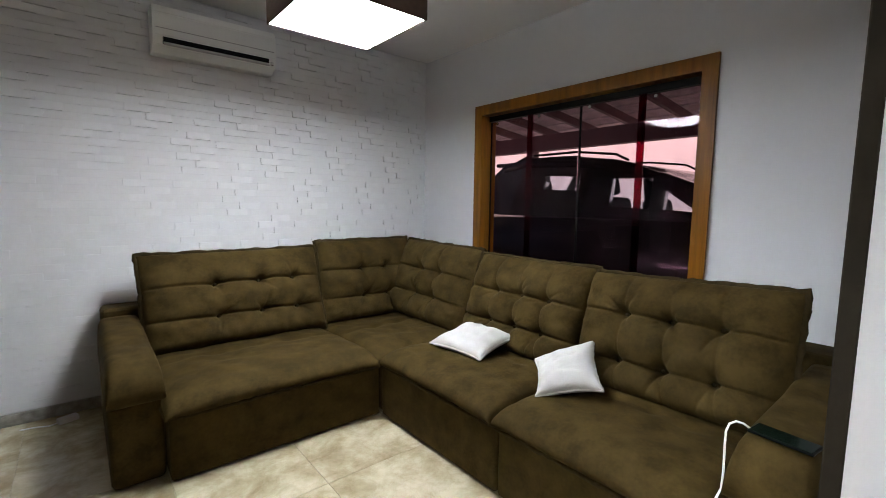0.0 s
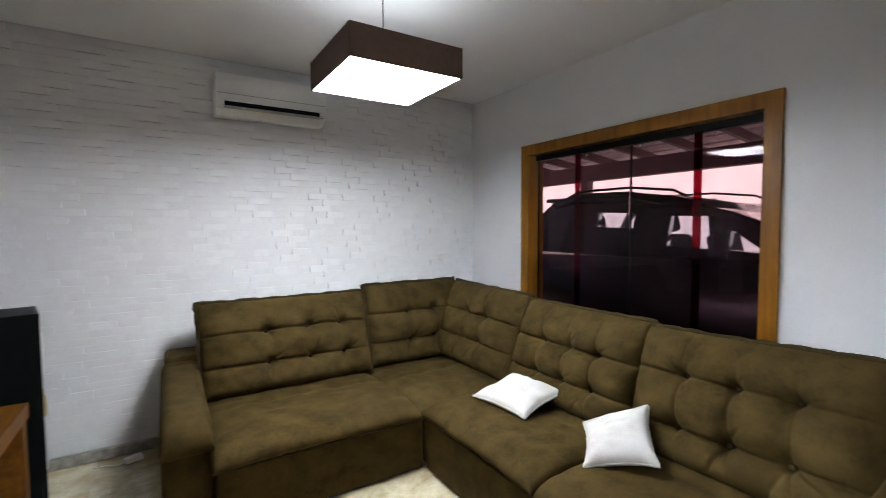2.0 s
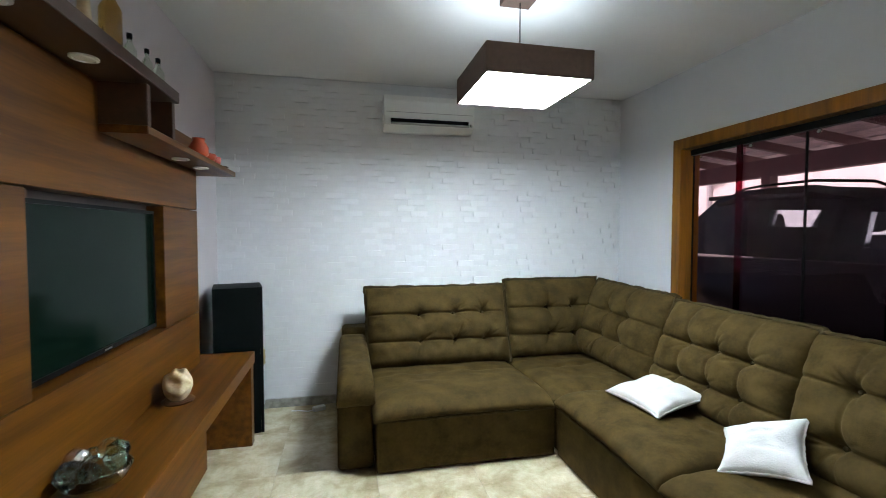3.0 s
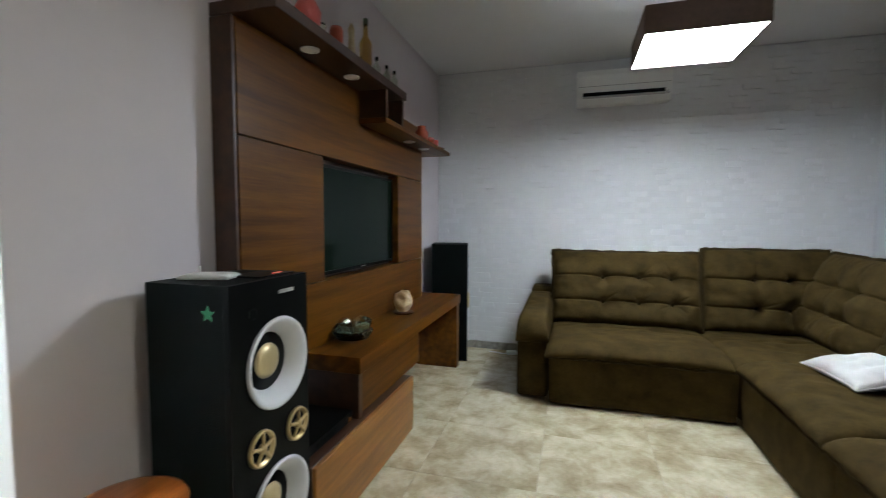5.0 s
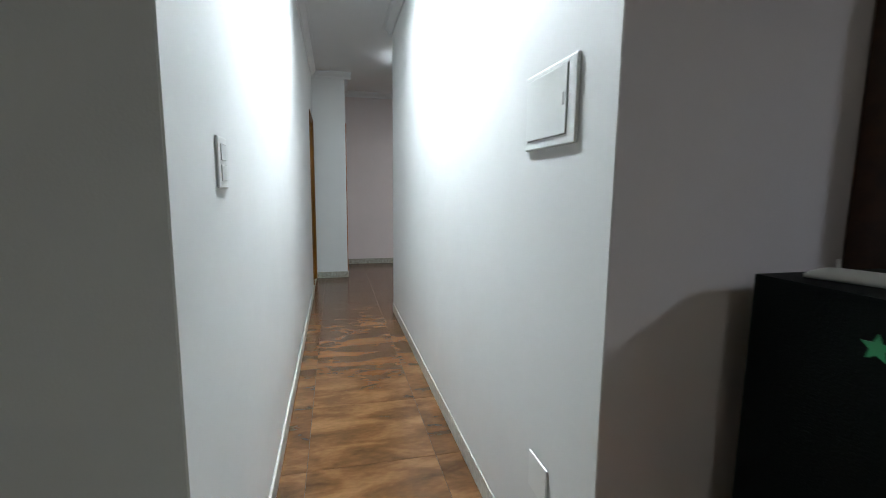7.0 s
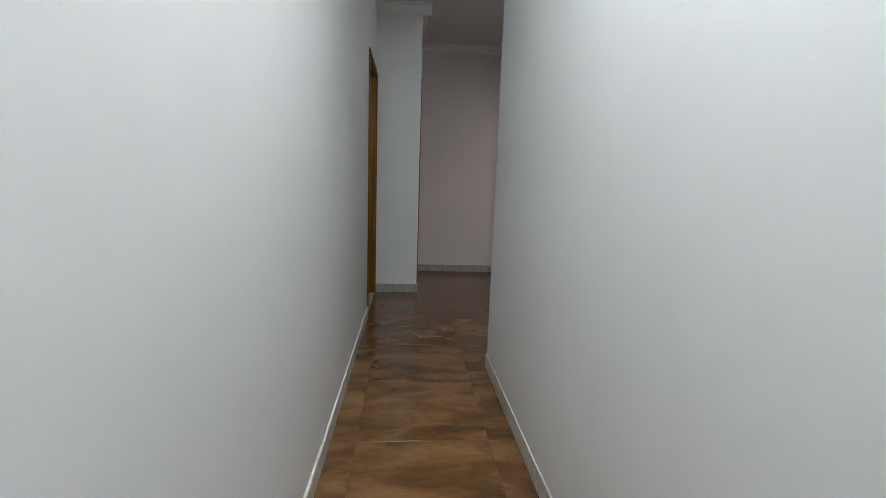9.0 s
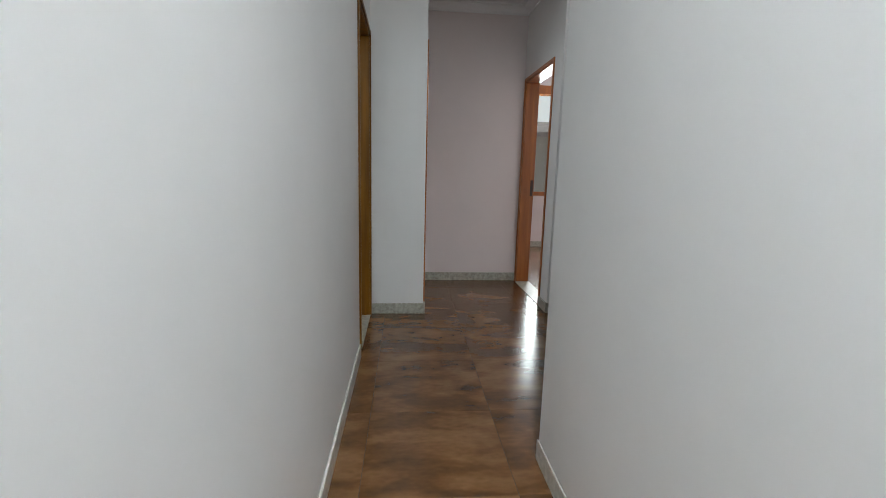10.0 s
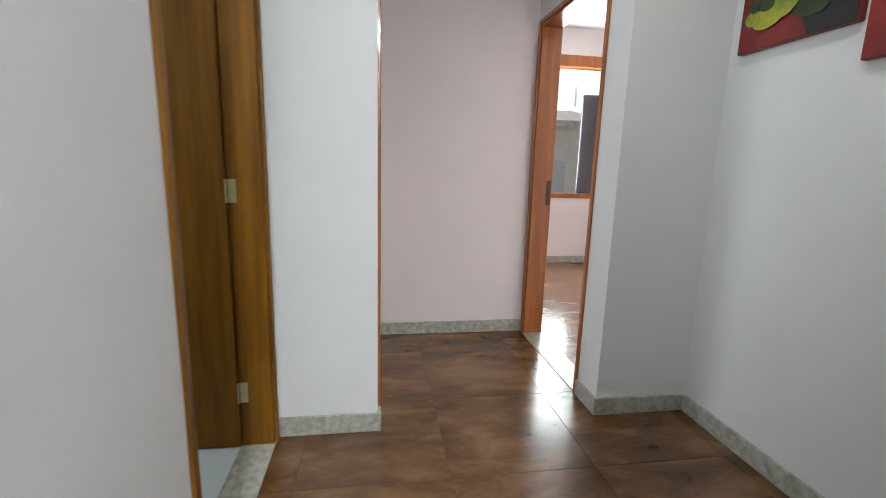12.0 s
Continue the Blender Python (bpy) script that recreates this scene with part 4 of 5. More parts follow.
bench = thing("tv_bench", "long honey-brown wooden bench shelf under the television", "sideboard")
part("top", box(0.003, 0.395, 1.12, 3.055, 0.565, 0.645, 0.003, 1), M_WALNUT, bench)
part("end_panel", box(0.003, 0.385, 2.975, 3.05, 0.0, 0.564, 0.003, 1), M_WALNUT, bench)
# darker wood on this side: the shade it lies in, put into colour
part("side_panel", box(0.003, 0.385, 1.125, 1.165, 0.345, 0.564, 0.003, 1), M_DARKWOOD, bench)
part("back_panel", box(0.003, 0.02, 1.166, 2.974, 0.345, 0.564), M_WALNUT, bench)
lowcab = thing("low_cabinet", "low honey-coloured wooden cabinet with a flap front", "cabinet")
part("body", box(0.003, 0.40, 0.70, 1.775, 0.03, 0.342, 0.003, 1), M_DARKWOOD, lowcab)
part("flap", box(0.401, 0.42, 0.70, 1.775, 0.012, 0.342, 0.003, 1), M_WOOD, lowcab, "honey-coloured wooden flap")
part("plinth", box(0.02, 0.38, 0.72, 1.76, 0.0, 0.03), M_BLACK, lowcab)
part("upper_drawer", box(0.36, 0.378, 1.167, 2.0, 0.36, 0.56, 0.003, 1), M_WALNUT, lowcab)
player = thing("disc_player", "flat black disc player on the low cabinet", "disc player", pose(0.2, 0.92, 0.343))
part("case", box(-0.15, 0.16, -0.19, 0.19, 0.008, 0.055, 0.004), M_BLACK, player)
part("tray", box(0.1605, 0.163, -0.12, 0.03, 0.025, 0.042), M_BLACKV, player)
part("knob", turned(lathe([(0.014, 0), (0.013, 0.012)], 16, "X"), pose(0.16, 0.14, 0.03)), M_CHROME, player)
for fx in (-0.12, 0.12):
    for fy in (-0.15, 0.15):
        part("foot", turned(lathe([(0.014, 0), (0.014, 0.008)], 10), pose(fx, fy, 0)), M_BLACK, player)

shelf = thing("wall_shelf", "stepped dark brown wooden wall shelf with spotlights", "shelf")
part("board", box(0.003, 0.30, 0.672, 1.985, 2.062, 2.112, 0.003, 1), M_DARKWOOD, shelf)
part("board", box(0.003, 0.28, 1.70, 3.11, 1.868, 1.90, 0.003, 1), M_WALNUT, shelf)
part("divider", box(0.003, 0.28, 1.70, 1.73, 1.9, 2.061, 0.002, 1), M_DARKWOOD, shelf)
part("divider", box(0.003, 0.28, 1.955, 1.985, 1.9, 2.061, 0.002, 1), M_DARKWOOD, shelf)
for sy, sz in ((1.06, 2.061), (1.455, 2.061), (2.32, 1.867), (2.65, 1.867)):
    sp = part("spotlight", turned(lathe([(0.042, 0.0), (0.042, -0.006), (0.032, -0.009), (0.03, -0.004)], 24), pose(0.19, sy, sz)), M_PLASTIC, shelf, "round white spotlight, off")
    part("lens", turned(lathe([(0.028, -0.0045), (0.01, -0.003)], 20), pose(0.19, sy, sz)), M_SPOT, sp)


def vessel(name, label, category, profile, material, x, y, z, lid=None):
    t = thing(name, label, category, pose(x, y, z))
    part("body", lathe(profile, 24), material, t, smooth=True)
    if lid:
        part("stopper", lathe(lid[0], 18), lid[1], t, smooth=True)
    return t


SZ = 2.112
vessel("jar", "red pottery jar on the wall shelf", "jar", [(0.03, 0), (0.055, 0.02), (0.06, 0.07), (0.04, 0.11), (0.03, 0.13), (0.034, 0.14)], M_PINKJAR, 0.23, 0.98, SZ, ([(0.03, 0.14), (0.025, 0.16), (0.006, 0.17), (0.012, 0.185)], M_SHELLW))
vessel("candle_holder", "small clear glass candle holder on the wall shelf", "candle holder", [(0.02, 0), (0.032, 0.005), (0.035, 0.07), (0.03, 0.075)], M_BOTTLEG, 0.21, 1.1, SZ)
vessel("cup", "small brown pottery cup on the wall shelf", "cup", [(0.02, 0), (0.03, 0.01), (0.033, 0.07), (0.028, 0.09)], M_ORANGE, 0.25, 1.19, SZ)
vessel("liqueur_bottle", "amber glass bottle with a dark neck on the wall shelf", "bottle", [(0.03, 0), (0.034, 0.01), (0.034, 0.13), (0.014, 0.17), (0.013, 0.23)], M_BOTTLE, 0.25, 1.50, SZ, ([(0.014, 0.23), (0.014, 0.26)], M_DARKGREEN))
vessel("ornament", "tall slim white figurine on the wall shelf", "ornament", [(0.025, 0), (0.02, 0.03), (0.015, 0.1), (0.018, 0.14), (0.006, 0.17)], M_SHELLW, 0.25, 1.34, SZ)
vessel("miniature_bottle", "miniature pale glass bottle with a dark cap", "bottle", [(0.022, 0), (0.024, 0.01), (0.022, 0.06), (0.009, 0.085), (0.009, 0.1)], M_BOTTLEG, 0.24, 1.66, SZ, ([(0.01, 0.1), (0.01, 0.118)], M_BLACK))
vessel("miniature_bottle", "miniature clear glass bottle with a dark cap", "bottle", [(0.02, 0), (0.022, 0.01), (0.02, 0.05), (0.008, 0.075), (0.008, 0.09)], M_BOTTLEG, 0.255, 1.77, SZ, ([(0.009, 0.09), (0.009, 0.105)], M_BLACK))
vessel("miniature_bottle", "miniature green glass bottle with a dark cap", "bottle", [(0.022, 0), (0.024, 0.01), (0.023, 0.065), (0.009, 0.09), (0.009, 0.105)], M_BOTTLEG, 0.24, 1.92, SZ, ([(0.01, 0.105), (0.01, 0.122)], M_BLACK))
vessel("clay_jug", "orange clay jug on the lower wall shelf", "jug", [(0.03, 0), (0.05, 0.02), (0.052, 0.06), (0.03, 0.095), (0.034, 0.11)], M_ORANGE, 0.225, 2.50, 1.90)
vessel("clay_bowl", "small orange clay bowl on the lower wall shelf", "bowl", [(0.02, 0), (0.045, 0.02), (0.05, 0.045), (0.045, 0.05)], M_ORANGE, 0.225, 2.66, 1.90)
vessel("clay_cup", "small dark red clay cup on the lower wall shelf", "cup", [(0.02, 0), (0.03, 0.01), (0.035, 0.05), (0.03, 0.055)], M_PINKJAR, 0.23, 2.80, 1.90)
vessel("saucer", "dark pottery saucer on the lower wall shelf", "saucer", [(0.03, 0), (0.07, 0.012), (0.072, 0.016), (0.03, 0.006)], M_DARKWOOD, 0.2, 2.95, 1.90)

glassy = thing("glass_centrepiece", "cluster of clear greenish glass pieces on the bench", "ornament", pose(0.2, 1.42, 0.645))
part("bowl", lathe([(0.05, 0), (0.09, 0.012), (0.11, 0.05), (0.10, 0.055), (0.06, 0.02)], 26), M_GLASSWARE, glassy, smooth=True)
rnd = random.Random(5)
for i in range(9):
    a = i * 0.72
    bm = bmesh.new()
    bmesh.ops.create_icosphere(bm, subdivisions=2, radius=0.028 + 0.012 * rnd.random())
    for v in bm.verts:
        v.co *= 1 + 0.25 * noise.noise(v.co * 30 + Vector((i, 0, 0)))
    part("glass_pebble", turned(bm, pose(0.062 * math.cos(a), 0.075 * math.sin(a), 0.055 + 0.03 * rnd.random())), M_CHROME if i == 4 else M_GLASSWARE, glassy, smooth=True)
shell = thing("shell_ornament", "cream shell ornament on a small dark wooden stand", "ornament", pose(0.21, 2.15, 0.645))
part("stand", lathe([(0.07, 0), (0.075, 0.008), (0.06, 0.014)], 24), M_DARKWOOD, shell)
bm = bmesh.new()
bmesh.ops.create_icosphere(bm, subdivisions=4, radius=0.074)
for v in bm.verts:
    r = 1 + 0.22 * math.sin(6 * math.atan2(v.co.y, v.co.z) + 14 * v.co.x) * (0.4 + 4 * abs(v.co.x)) + 0.35 * noise.noise(v.co * 20)
    v.co = Vector((v.co.x * 0.9, v.co.y * r * 0.85, v.co.z * r))
part("shell", turned(bm, pose(0, 0, 0.085)), M_SHELLW, shell, smooth=True)


# ---------------------------------------------------------------- loudspeakers
def driver(y, z, r, parent, name):
    """A woofer sunk into the front of a cabinet, looking along x."""
    w = part(name, turned(lathe([(r * 0.97, -0.002), (r, 0.006), (r * 0.985, 0.012), (r * 0.93, 0.013), (r * 0.86, 0.004), (r * 0.74, -0.016), (r * 0.65, -0.036), (r * 0.62, -0.046)], 44, "X", False), pose(0, y, z)), M_RINGW, parent, "wide silvery white ring", smooth=True)
    part("surround", turned(lathe([(r * 0.635, -0.044), (r * 0.60, -0.056), (r * 0.52, -0.066), (r * 0.42, -0.070)], 36, "X"), pose(0, y, z)), M_BLACK, w, smooth=True)
    part("cone", turned(lathe([(r * 0.41, -0.0705), (r * 0.405, -0.052), (r * 0.38, -0.040), (r * 0.28, -0.029), (r * 0.12, -0.024), (0.001, -0.023)], 32, "X"), pose(0, y, z)), M_CONE, w, "cream dome", smooth=True)
    return w


def baffle(w, h, holes):
    """A front board with round holes through it, its face at x = 0."""
    bm = bmesh.new()
    mid = (holes[0][1] + holes[1][1]) / 2
    for (y, z, r), (z0, z1) in zip(holes, ((mid, h), (0, mid))):
        corners = [math.atan2(b - z, a - y) for a in (-w / 2, w / 2) for b in (z0, z1)]
        angles = sorted([math.pi * 2 * k / 40 - math.pi + 0.01 for k in range(40)] + corners)
        rows = []
        for a in angles:
            ca, sa = math.cos(a), math.sin(a)
            k = min(((w / 2 if ca > 0 else -w / 2) - y) / ca if abs(ca) > 1e-6 else 9, ((z1 if sa > 0 else z0) - z) / sa if abs(sa) > 1e-6 else 9)
            ring, out = (y + r * ca, z + r * sa), (y + k * ca, z + k * sa)
            rows.append([bm.verts.new(p) for p in ((-0.085, *ring), (0, *ring), (0, *out), (-0.0195, *out))])
        for p, q in zip(rows, rows[1:] + rows[:1]):
            for k in range(3):
                bm.faces.new((p[k], q[k], q[k + 1], p[k + 1]))
    bmesh.ops.remove_doubles(bm, verts=bm.verts, dist=1e-5)
    return bm


def speaker(m, label, w=0.36, dp=0.31, h=1.10):
    s = thing("loudspeaker", label, "loudspeaker", m, "tower loudspeakers")
    bm = box(-dp, -0.02, -w / 2, w / 2, 0, h)
    front = [f for f in bm.faces if f.calc_center_median().x > -0.021]
    bmesh.ops.inset_individual(bm, faces=front, thickness=0.012)
    bmesh.ops.translate(bm, vec=(-0.08, 0, 0), verts=front[0].verts)
    part("cabinet", bm, M_BLACKV, s)
    part("front_panel", baffle(w, h, [(0.02, h - 0.285, 0.143), (0.02, h - 0.78, 0.143)]), M_BLACK, s)
    driver(0.02, h - 0.285, 0.155, s, "woofer")
    driver(0.02, h - 0.78, 0.155, s, "woofer")
    for sy in (-0.075, 0.115):
        tw = part("tweeter", turned(lathe([(0.048, 0), (0.05, 0.012), (0.058, 0.014), (0.06, 0.0)], 28, "X"), pose(0.0, sy, h - 0.54)), M_GOLD, s, "pale gold ring", smooth=True)
        part("tweeter_cup", turned(lathe([(0.047, 0.001), (0.02, 0.003)], 24, "X"), pose(0, sy, h - 0.54)), M_BLACK, tw)
        for k in range(5):
            a = math.radians(90 + 72 * k)
            part("spoke", turned(tube([(0.012, 0, 0), (0.012, 0.052 * math.cos(a), 0.052 * math.sin(a))], 0.006, 6), pose(0, sy, h - 0.54)), M_GOLD, tw)
        part("tweeter_hub", turned(lathe([(0.016, 0.003), (0.016, 0.014), (0.008, 0.02)], 16, "X"), pose(0, sy, h - 0.54)), M_GOLD, tw, smooth=True)
    return s


spk = speaker(pose(0.395, 0.50, 0, 0, 0, 0), "black tower loudspeaker with white rings and gold tweeters", 0.39)
part("badge", box(0.001, 0.004, 0.03, 0.11, 1.045, 1.058, 0.001, 1), M_PLASTIC2, spk)
part("port", turned(lathe([(0.015, 0), (0.018, 0.004), (0.015, 0.006)], 16, "X"), pose(0.0, -0.10, 1.0)), M_BLACKV, spk)
star = [((0.026 if i % 2 == 0 else 0.012) * math.sin(math.pi * i / 5), (0.026 if i % 2 == 0 else 0.012) * math.cos(math.pi * i / 5)) for i in range(10)]
part("star_sticker", turned(prism(star, 0, 0.0012), pose(-0.075, -0.1955, 1.015, 90, 0, 0)), M_GREEN, spk, "green star sticker")
part("control_top", box(-0.16, -0.03, -0.02, 0.165, 1.1005, 1.106, 0.002, 1), M_BLACK, spk)
part("led", box(-0.06, -0.05, 0.075, 0.12, 1.1065, 1.1085, 0.0008, 1), M_LED, spk, "red glowing display")
speaker(pose(0.39, 3.36, 0, 0, 0, 13), "black tower loudspeaker in the corner beside the bench", 0.34, 0.33, 1.08)
rt = thing("router", "small white plastic box lying on the loudspeaker", "router", pose(0.20, 0.44, 1.1005, 0, 0, 18))
part("shell", turned(soft(0.16, 0.10, 0.010, 0.0, 0.004, nu=18, nv=14, pinch=0.0, wrinkle=0, power=6), pose(0, 0, 0.0045)), M_PLASTIC, rt, smooth=True)
part("aerial", tube([(-0.05, 0.04, 0.012), (-0.055, 0.045, 0.035)], 0.004), M_PLASTIC, rt)

stool = thing("stool", "small round orange-varnished wooden stool", "stool", pose(0.245, 0.095, 0))
part("seat", lathe([(0.06, 0.515), (0.125, 0.52), (0.14, 0.528), (0.145, 0.54), (0.14, 0.551), (0.12, 0.556), (0.0, 0.557)], 36), M_STOOL, stool, smooth=True)
for k in range(4):
    a = math.radians(45 + 90 * k)
    part("leg", tube([(0.085 * math.cos(a), 0.085 * math.sin(a), 0.52), (0.12 * math.cos(a), 0.12 * math.sin(a), 0.0)], 0.017, 12), M_STOOL, stool, smooth=True)
for k in range(4):
    a, b = math.radians(45 + 90 * k), math.radians(135 + 90 * k)
    part("stretcher", tube([(0.105 * math.cos(a), 0.105 * math.sin(a), 0.22), (0.105 * math.cos(b), 0.105 * math.sin(b), 0.22)], 0.009, 8), M_STOOL, stool)

# ---------------------------------------------------------------- air conditioner, switches
ac = thing("air_conditioner", "white split air conditioner high on the stone wall", "air conditioner", pose(1.74, N - 0.02, 2.49))
prof = [(0.0, -0.145), (-0.10, -0.145), (-0.165, -0.105), (-0.185, -0.05), (-0.19, 0.09), (-0.17, 0.14), (-0.12, 0.15), (0.0, 0.15)]
bm = bmesh.new()
aa, bb = [bm.verts.new((-0.39, y, z)) for y, z in prof], [bm.verts.new((0.39, y, z)) for y, z in prof]
for i in range(len(prof)):
    j = (i + 1) % len(prof)
    bm.faces.new((aa[i], aa[j], bb[j], bb[i]))
bm.faces.new(aa[::-1]), bm.faces.new(bb)
bmesh.ops.recalc_face_normals(bm, faces=bm.faces)
bmesh.ops.bevel(bm, geom=bm.edges[:], offset=0.006, segments=2, affect="EDGES")
part("body", bm, M_PLASTIC, ac)
part("air_slot", box(-0.335, 0.335, -0.193, -0.16, -0.098, -0.058), M_BLACK, ac, "dark air outlet")
part("flap", turned(box(-0.335, 0.335, -0.006, 0.006, -0.03, 0.006, 0.002, 1), pose(0, -0.185, -0.09, -50, 0, 0)), M_PLASTIC2, ac)
part("front_line", box(-0.375, 0.375, -0.1925, -0.188, -0.006, -0.002), M_PLASTIC2, ac)
part("sensor", box(0.35, 0.37, -0.188, -0.17, -0.1, -0.075, 0.003, 1), M_CHROME, ac)


def plate(name, label, m, w, h, keys):
    p = thing(name, label, name.replace("_", " "), m)
    part("plate", box(-w / 2, w / 2, -0.007, 0, -h / 2, h / 2, 0.0025), M_PLASTIC, p)
    for kz, kh in keys:
        part("key", box(-w * 0.28, w * 0.28, -0.0095, -0.007, kz - kh / 2, kz + kh / 2, 0.002, 1), M_PLASTIC, p)
    return p


plate("light_switch", "white light switch on the hall wall", pose(-0.37, HS, 1.335, 0, 0, 180), 0.09, 0.125, [(0.025, 0.04), (-0.025, 0.04)])
plate("light_switch", "tall white switch plate on the window wall", pose(E, 0.262, 1.09, 0, 0, -90), 0.075, 0.25, [(0.06, 0.05), (-0.06, 0.05)])
plate("wall_socket", "white wall socket cover on the hall wall", pose(-0.285, -0.0, 0.415), 0.115, 0.115, [])
ad = thing("power_adapter", "small white plug adapter lying by the skirting", "adapter", pose(0.80, 3.52, 0, 0, 0, 20))
part("case", box(-0.05, 0.05, -0.025, 0.025, 0, 0.035, 0.006), M_PLASTIC, ad)
part("lead", tube([(-0.05, 0, 0.012), (-0.09, 0.01, 0.006), (-0.14, 0.06, 0.006), (-0.2, 0.09, 0.006)], 0.004), M_PLASTIC, ad)
brk = thing("breaker_box", "white plastic breaker box on the hall wall", "breaker box", pose(-0.30, 0.0, 1.50))
part("frame", box(-0.145, 0.145, -0.010, 0.0, -0.108, 0.108, 0.004, 2), M_PLASTIC, brk)
part("door_gap", box(-0.128, 0.104, -0.0106, -0.0095, -0.082, 0.094), M_PLASTIC2, brk)
bd = part("door", box(-0.126, 0.102, -0.0135, -0.0105, -0.080, 0.092, 0.0014, 2), M_PLASTIC, brk)
part("latch", box(0.083, 0.092, -0.0145, -0.0130, -0.008, 0.024, 0.0006, 1), M_PLASTIC2, bd)

# ---------------------------------------------------------------- paintings in the recess
def ellipse(cx, cz, rx, rz, tilt=0, n=28):
    t = radians(tilt)
    return [(cx + rx * math.cos(a) * math.cos(t) - rz * math.sin(a) * math.sin(t), cz + rx * math.cos(a) * math.sin(t) + rz * math.sin(a) * math.cos(t)) for a in (2 * math.pi * i / n for i in range(n))]


def canvas(label, x0, x1, z0, z1, blobs):
    c = thing("painting", label, "painting", group="fruit paintings")
    part("canvas", box(x0, x1, RECY - 0.032, RECY - 0.001, z0, z1, 0.003, 1), M_RED, c)
    for i, (cx, cz, rx, rz, tl, m) in enumerate(blobs):
        o = [(min(max(x, x0 + 0.002), x1 - 0.002), min(max(z, z0 + 0.002), z1 - 0.002)) for x, z in ellipse(cx, cz, rx, rz, tl)]
        part("brushwork", turned(prism(o, 0.0, 0.0012), Matrix.Translation((0, RECY - 0.033 - 0.0014 * i, 0)) @ pose(0, 0, 0, 90, 0, 0)), m, c)
    return c


canvas("red canvas painted with green and yellow pears", -5.60, -5.11, 1.70, 2.30, [
    (-5.16, 1.86, 0.17, 0.30, 12, M_BLACKPAINT), (-5.33, 2.10, 0.26, 0.10, 10, M_PALEPEAR), (-5.165, 1.93, 0.065, 0.13, -14, M_PALEPEAR), (-5.29, 1.80, 0.075, 0.035, -12, M_DARKGREEN), (-5.25, 1.86, 0.07, 0.06, 30, M_DARKGREEN),
    (-5.455, 1.815, 0.075, 0.045, 8, M_PEAR), (-5.53, 1.825, 0.035, 0.030, 0, M_PEAR), (-5.375, 1.875, 0.062, 0.085, -16, M_PEAR), (-5.30, 1.90, 0.055, 0.07, 12, M_PEAR),
    (-5.465, 1.865, 0.036, 0.030, 0, M_DARKGREEN), (-5.52, 1.868, 0.022, 0.026, 0, M_DARKGREEN), (-5.335, 1.965, 0.05, 0.03, 25, M_DARKGREEN)])
canvas("red canvas painted with a large pale pear", -5.08, -4.60, 1.57, 2.30, [
    (-4.84, 1.92, 0.20, 0.24, 0, M_PALEPEAR), (-4.84, 2.14, 0.10, 0.12, 0, M_PALEPEAR), (-4.68, 1.68, 0.08, 0.05, 10, M_DARKGREEN)])

# ---------------------------------------------------------------- carport and car outside the window
GZ = 0.08
structure("ground", box(E + T, 60, -40, 40, -0.2, GZ), M_CONCRETE, "grey concrete carport floor", "ground")
structure("yard_wall", box(11.0, 11.2, -16, 22, GZ, 4.2), M_YARD, "sunlit pale orange yard wall", "wall")
structure("carport_beam", box(6.9, 7.05, -6, 14, 2.27, 2.52), M_BEAM, "dark beam of the carport", "beam")
structure("carport_post", box(6.9, 7.04, 4.9, 5.04, GZ, 2.27), M_BEAM, "dark post of the carport", "post")
roof = thing("carport_roof", "carport roof of clay tiles on dark rafters", "roof", kind="structure")
for k in range(18):
    yy = -4 + 0.75 * k
    part("rafter", turned(box(0, 4.0, -0.03, 0.03, -0.06, 0.06), pose(E + T, yy, 3.06, 0, 6.5, 0)), M_BEAM, roof)
for k in range(11):
    part("batten", turned(box(0.2 + 0.36 * k, 0.24 + 0.36 * k, -5, 10, 0.062, 0.085), pose(E + T, 0, 3.06, 0, 6.5, 0)), M_ROOFTILE, roof)
part("tiles", turned(box(0, 4.2, -5, 10, 0.11, 0.14), pose(E + T, 0, 3.06, 0, 6.5, 0)), M_ROOFTILE, roof)
wp = thing("downpipe", "pale downpipe on the yard wall", "pipe")
part("pipe", tube([(10.9, 9.7, 3.3), (10.9, 9.7, 2.95), (10.9, 10.2, 2.8), (10.9, 10.2, 0.1)], 0.06), M_PLASTIC2, wp)

car = thing("car", "dark tall family car parked under the carport", "car", pose(0, 0, 0))
CX0, CX1 = 4.42, 6.20


def loft_x(outline, xs):
    """A side outline in y and z drawn through several (x, inset, drop)."""
    bm = bmesh.new()
    cy, rows_ = sum(p[0] for p in outline) / len(outline), []
    for x, s, dz in xs:
        rows_.append([bm.verts.new((x, cy + (y - cy) * s, z - dz)) for y, z in outline])
    n = len(outline)
    for a, b in zip(rows_, rows_[1:]):
        for i in range(n):
            bm.faces.new((a[i], a[(i + 1) % n], b[(i + 1) % n], b[i]))
    bm.faces.new(rows_[0][::-1]), bm.faces.new(rows_[-1])
    bmesh.ops.recalc_face_normals(bm, faces=bm.faces)
    return bm


lower = [(3.98, 0.42), (4.0, 0.85), (3.92, 1.24), (2.4, 1.27), (0.86, 1.28), (0.3, 1.20), (-0.25, 1.05), (-0.36, 0.75), (-0.32, 0.40), (1.8, 0.32)]
part("body", loft_x(lower, [(CX0, 0.985, 0.01), (CX0 + 0.05, 1.0, 0), ((CX0 + CX1) / 2, 1.01, -0.01), (CX1 - 0.05, 1.0, 0), (CX1, 0.985, 0.01)]), M_CARPAINT, car, smooth=True)
top = [(3.40, 1.83), (3.12, 1.885), (2.5, 1.865), (1.95, 1.755), (1.95, 1.715), (2.5, 1.82), (3.12, 1.84), (3.38, 1.79)]
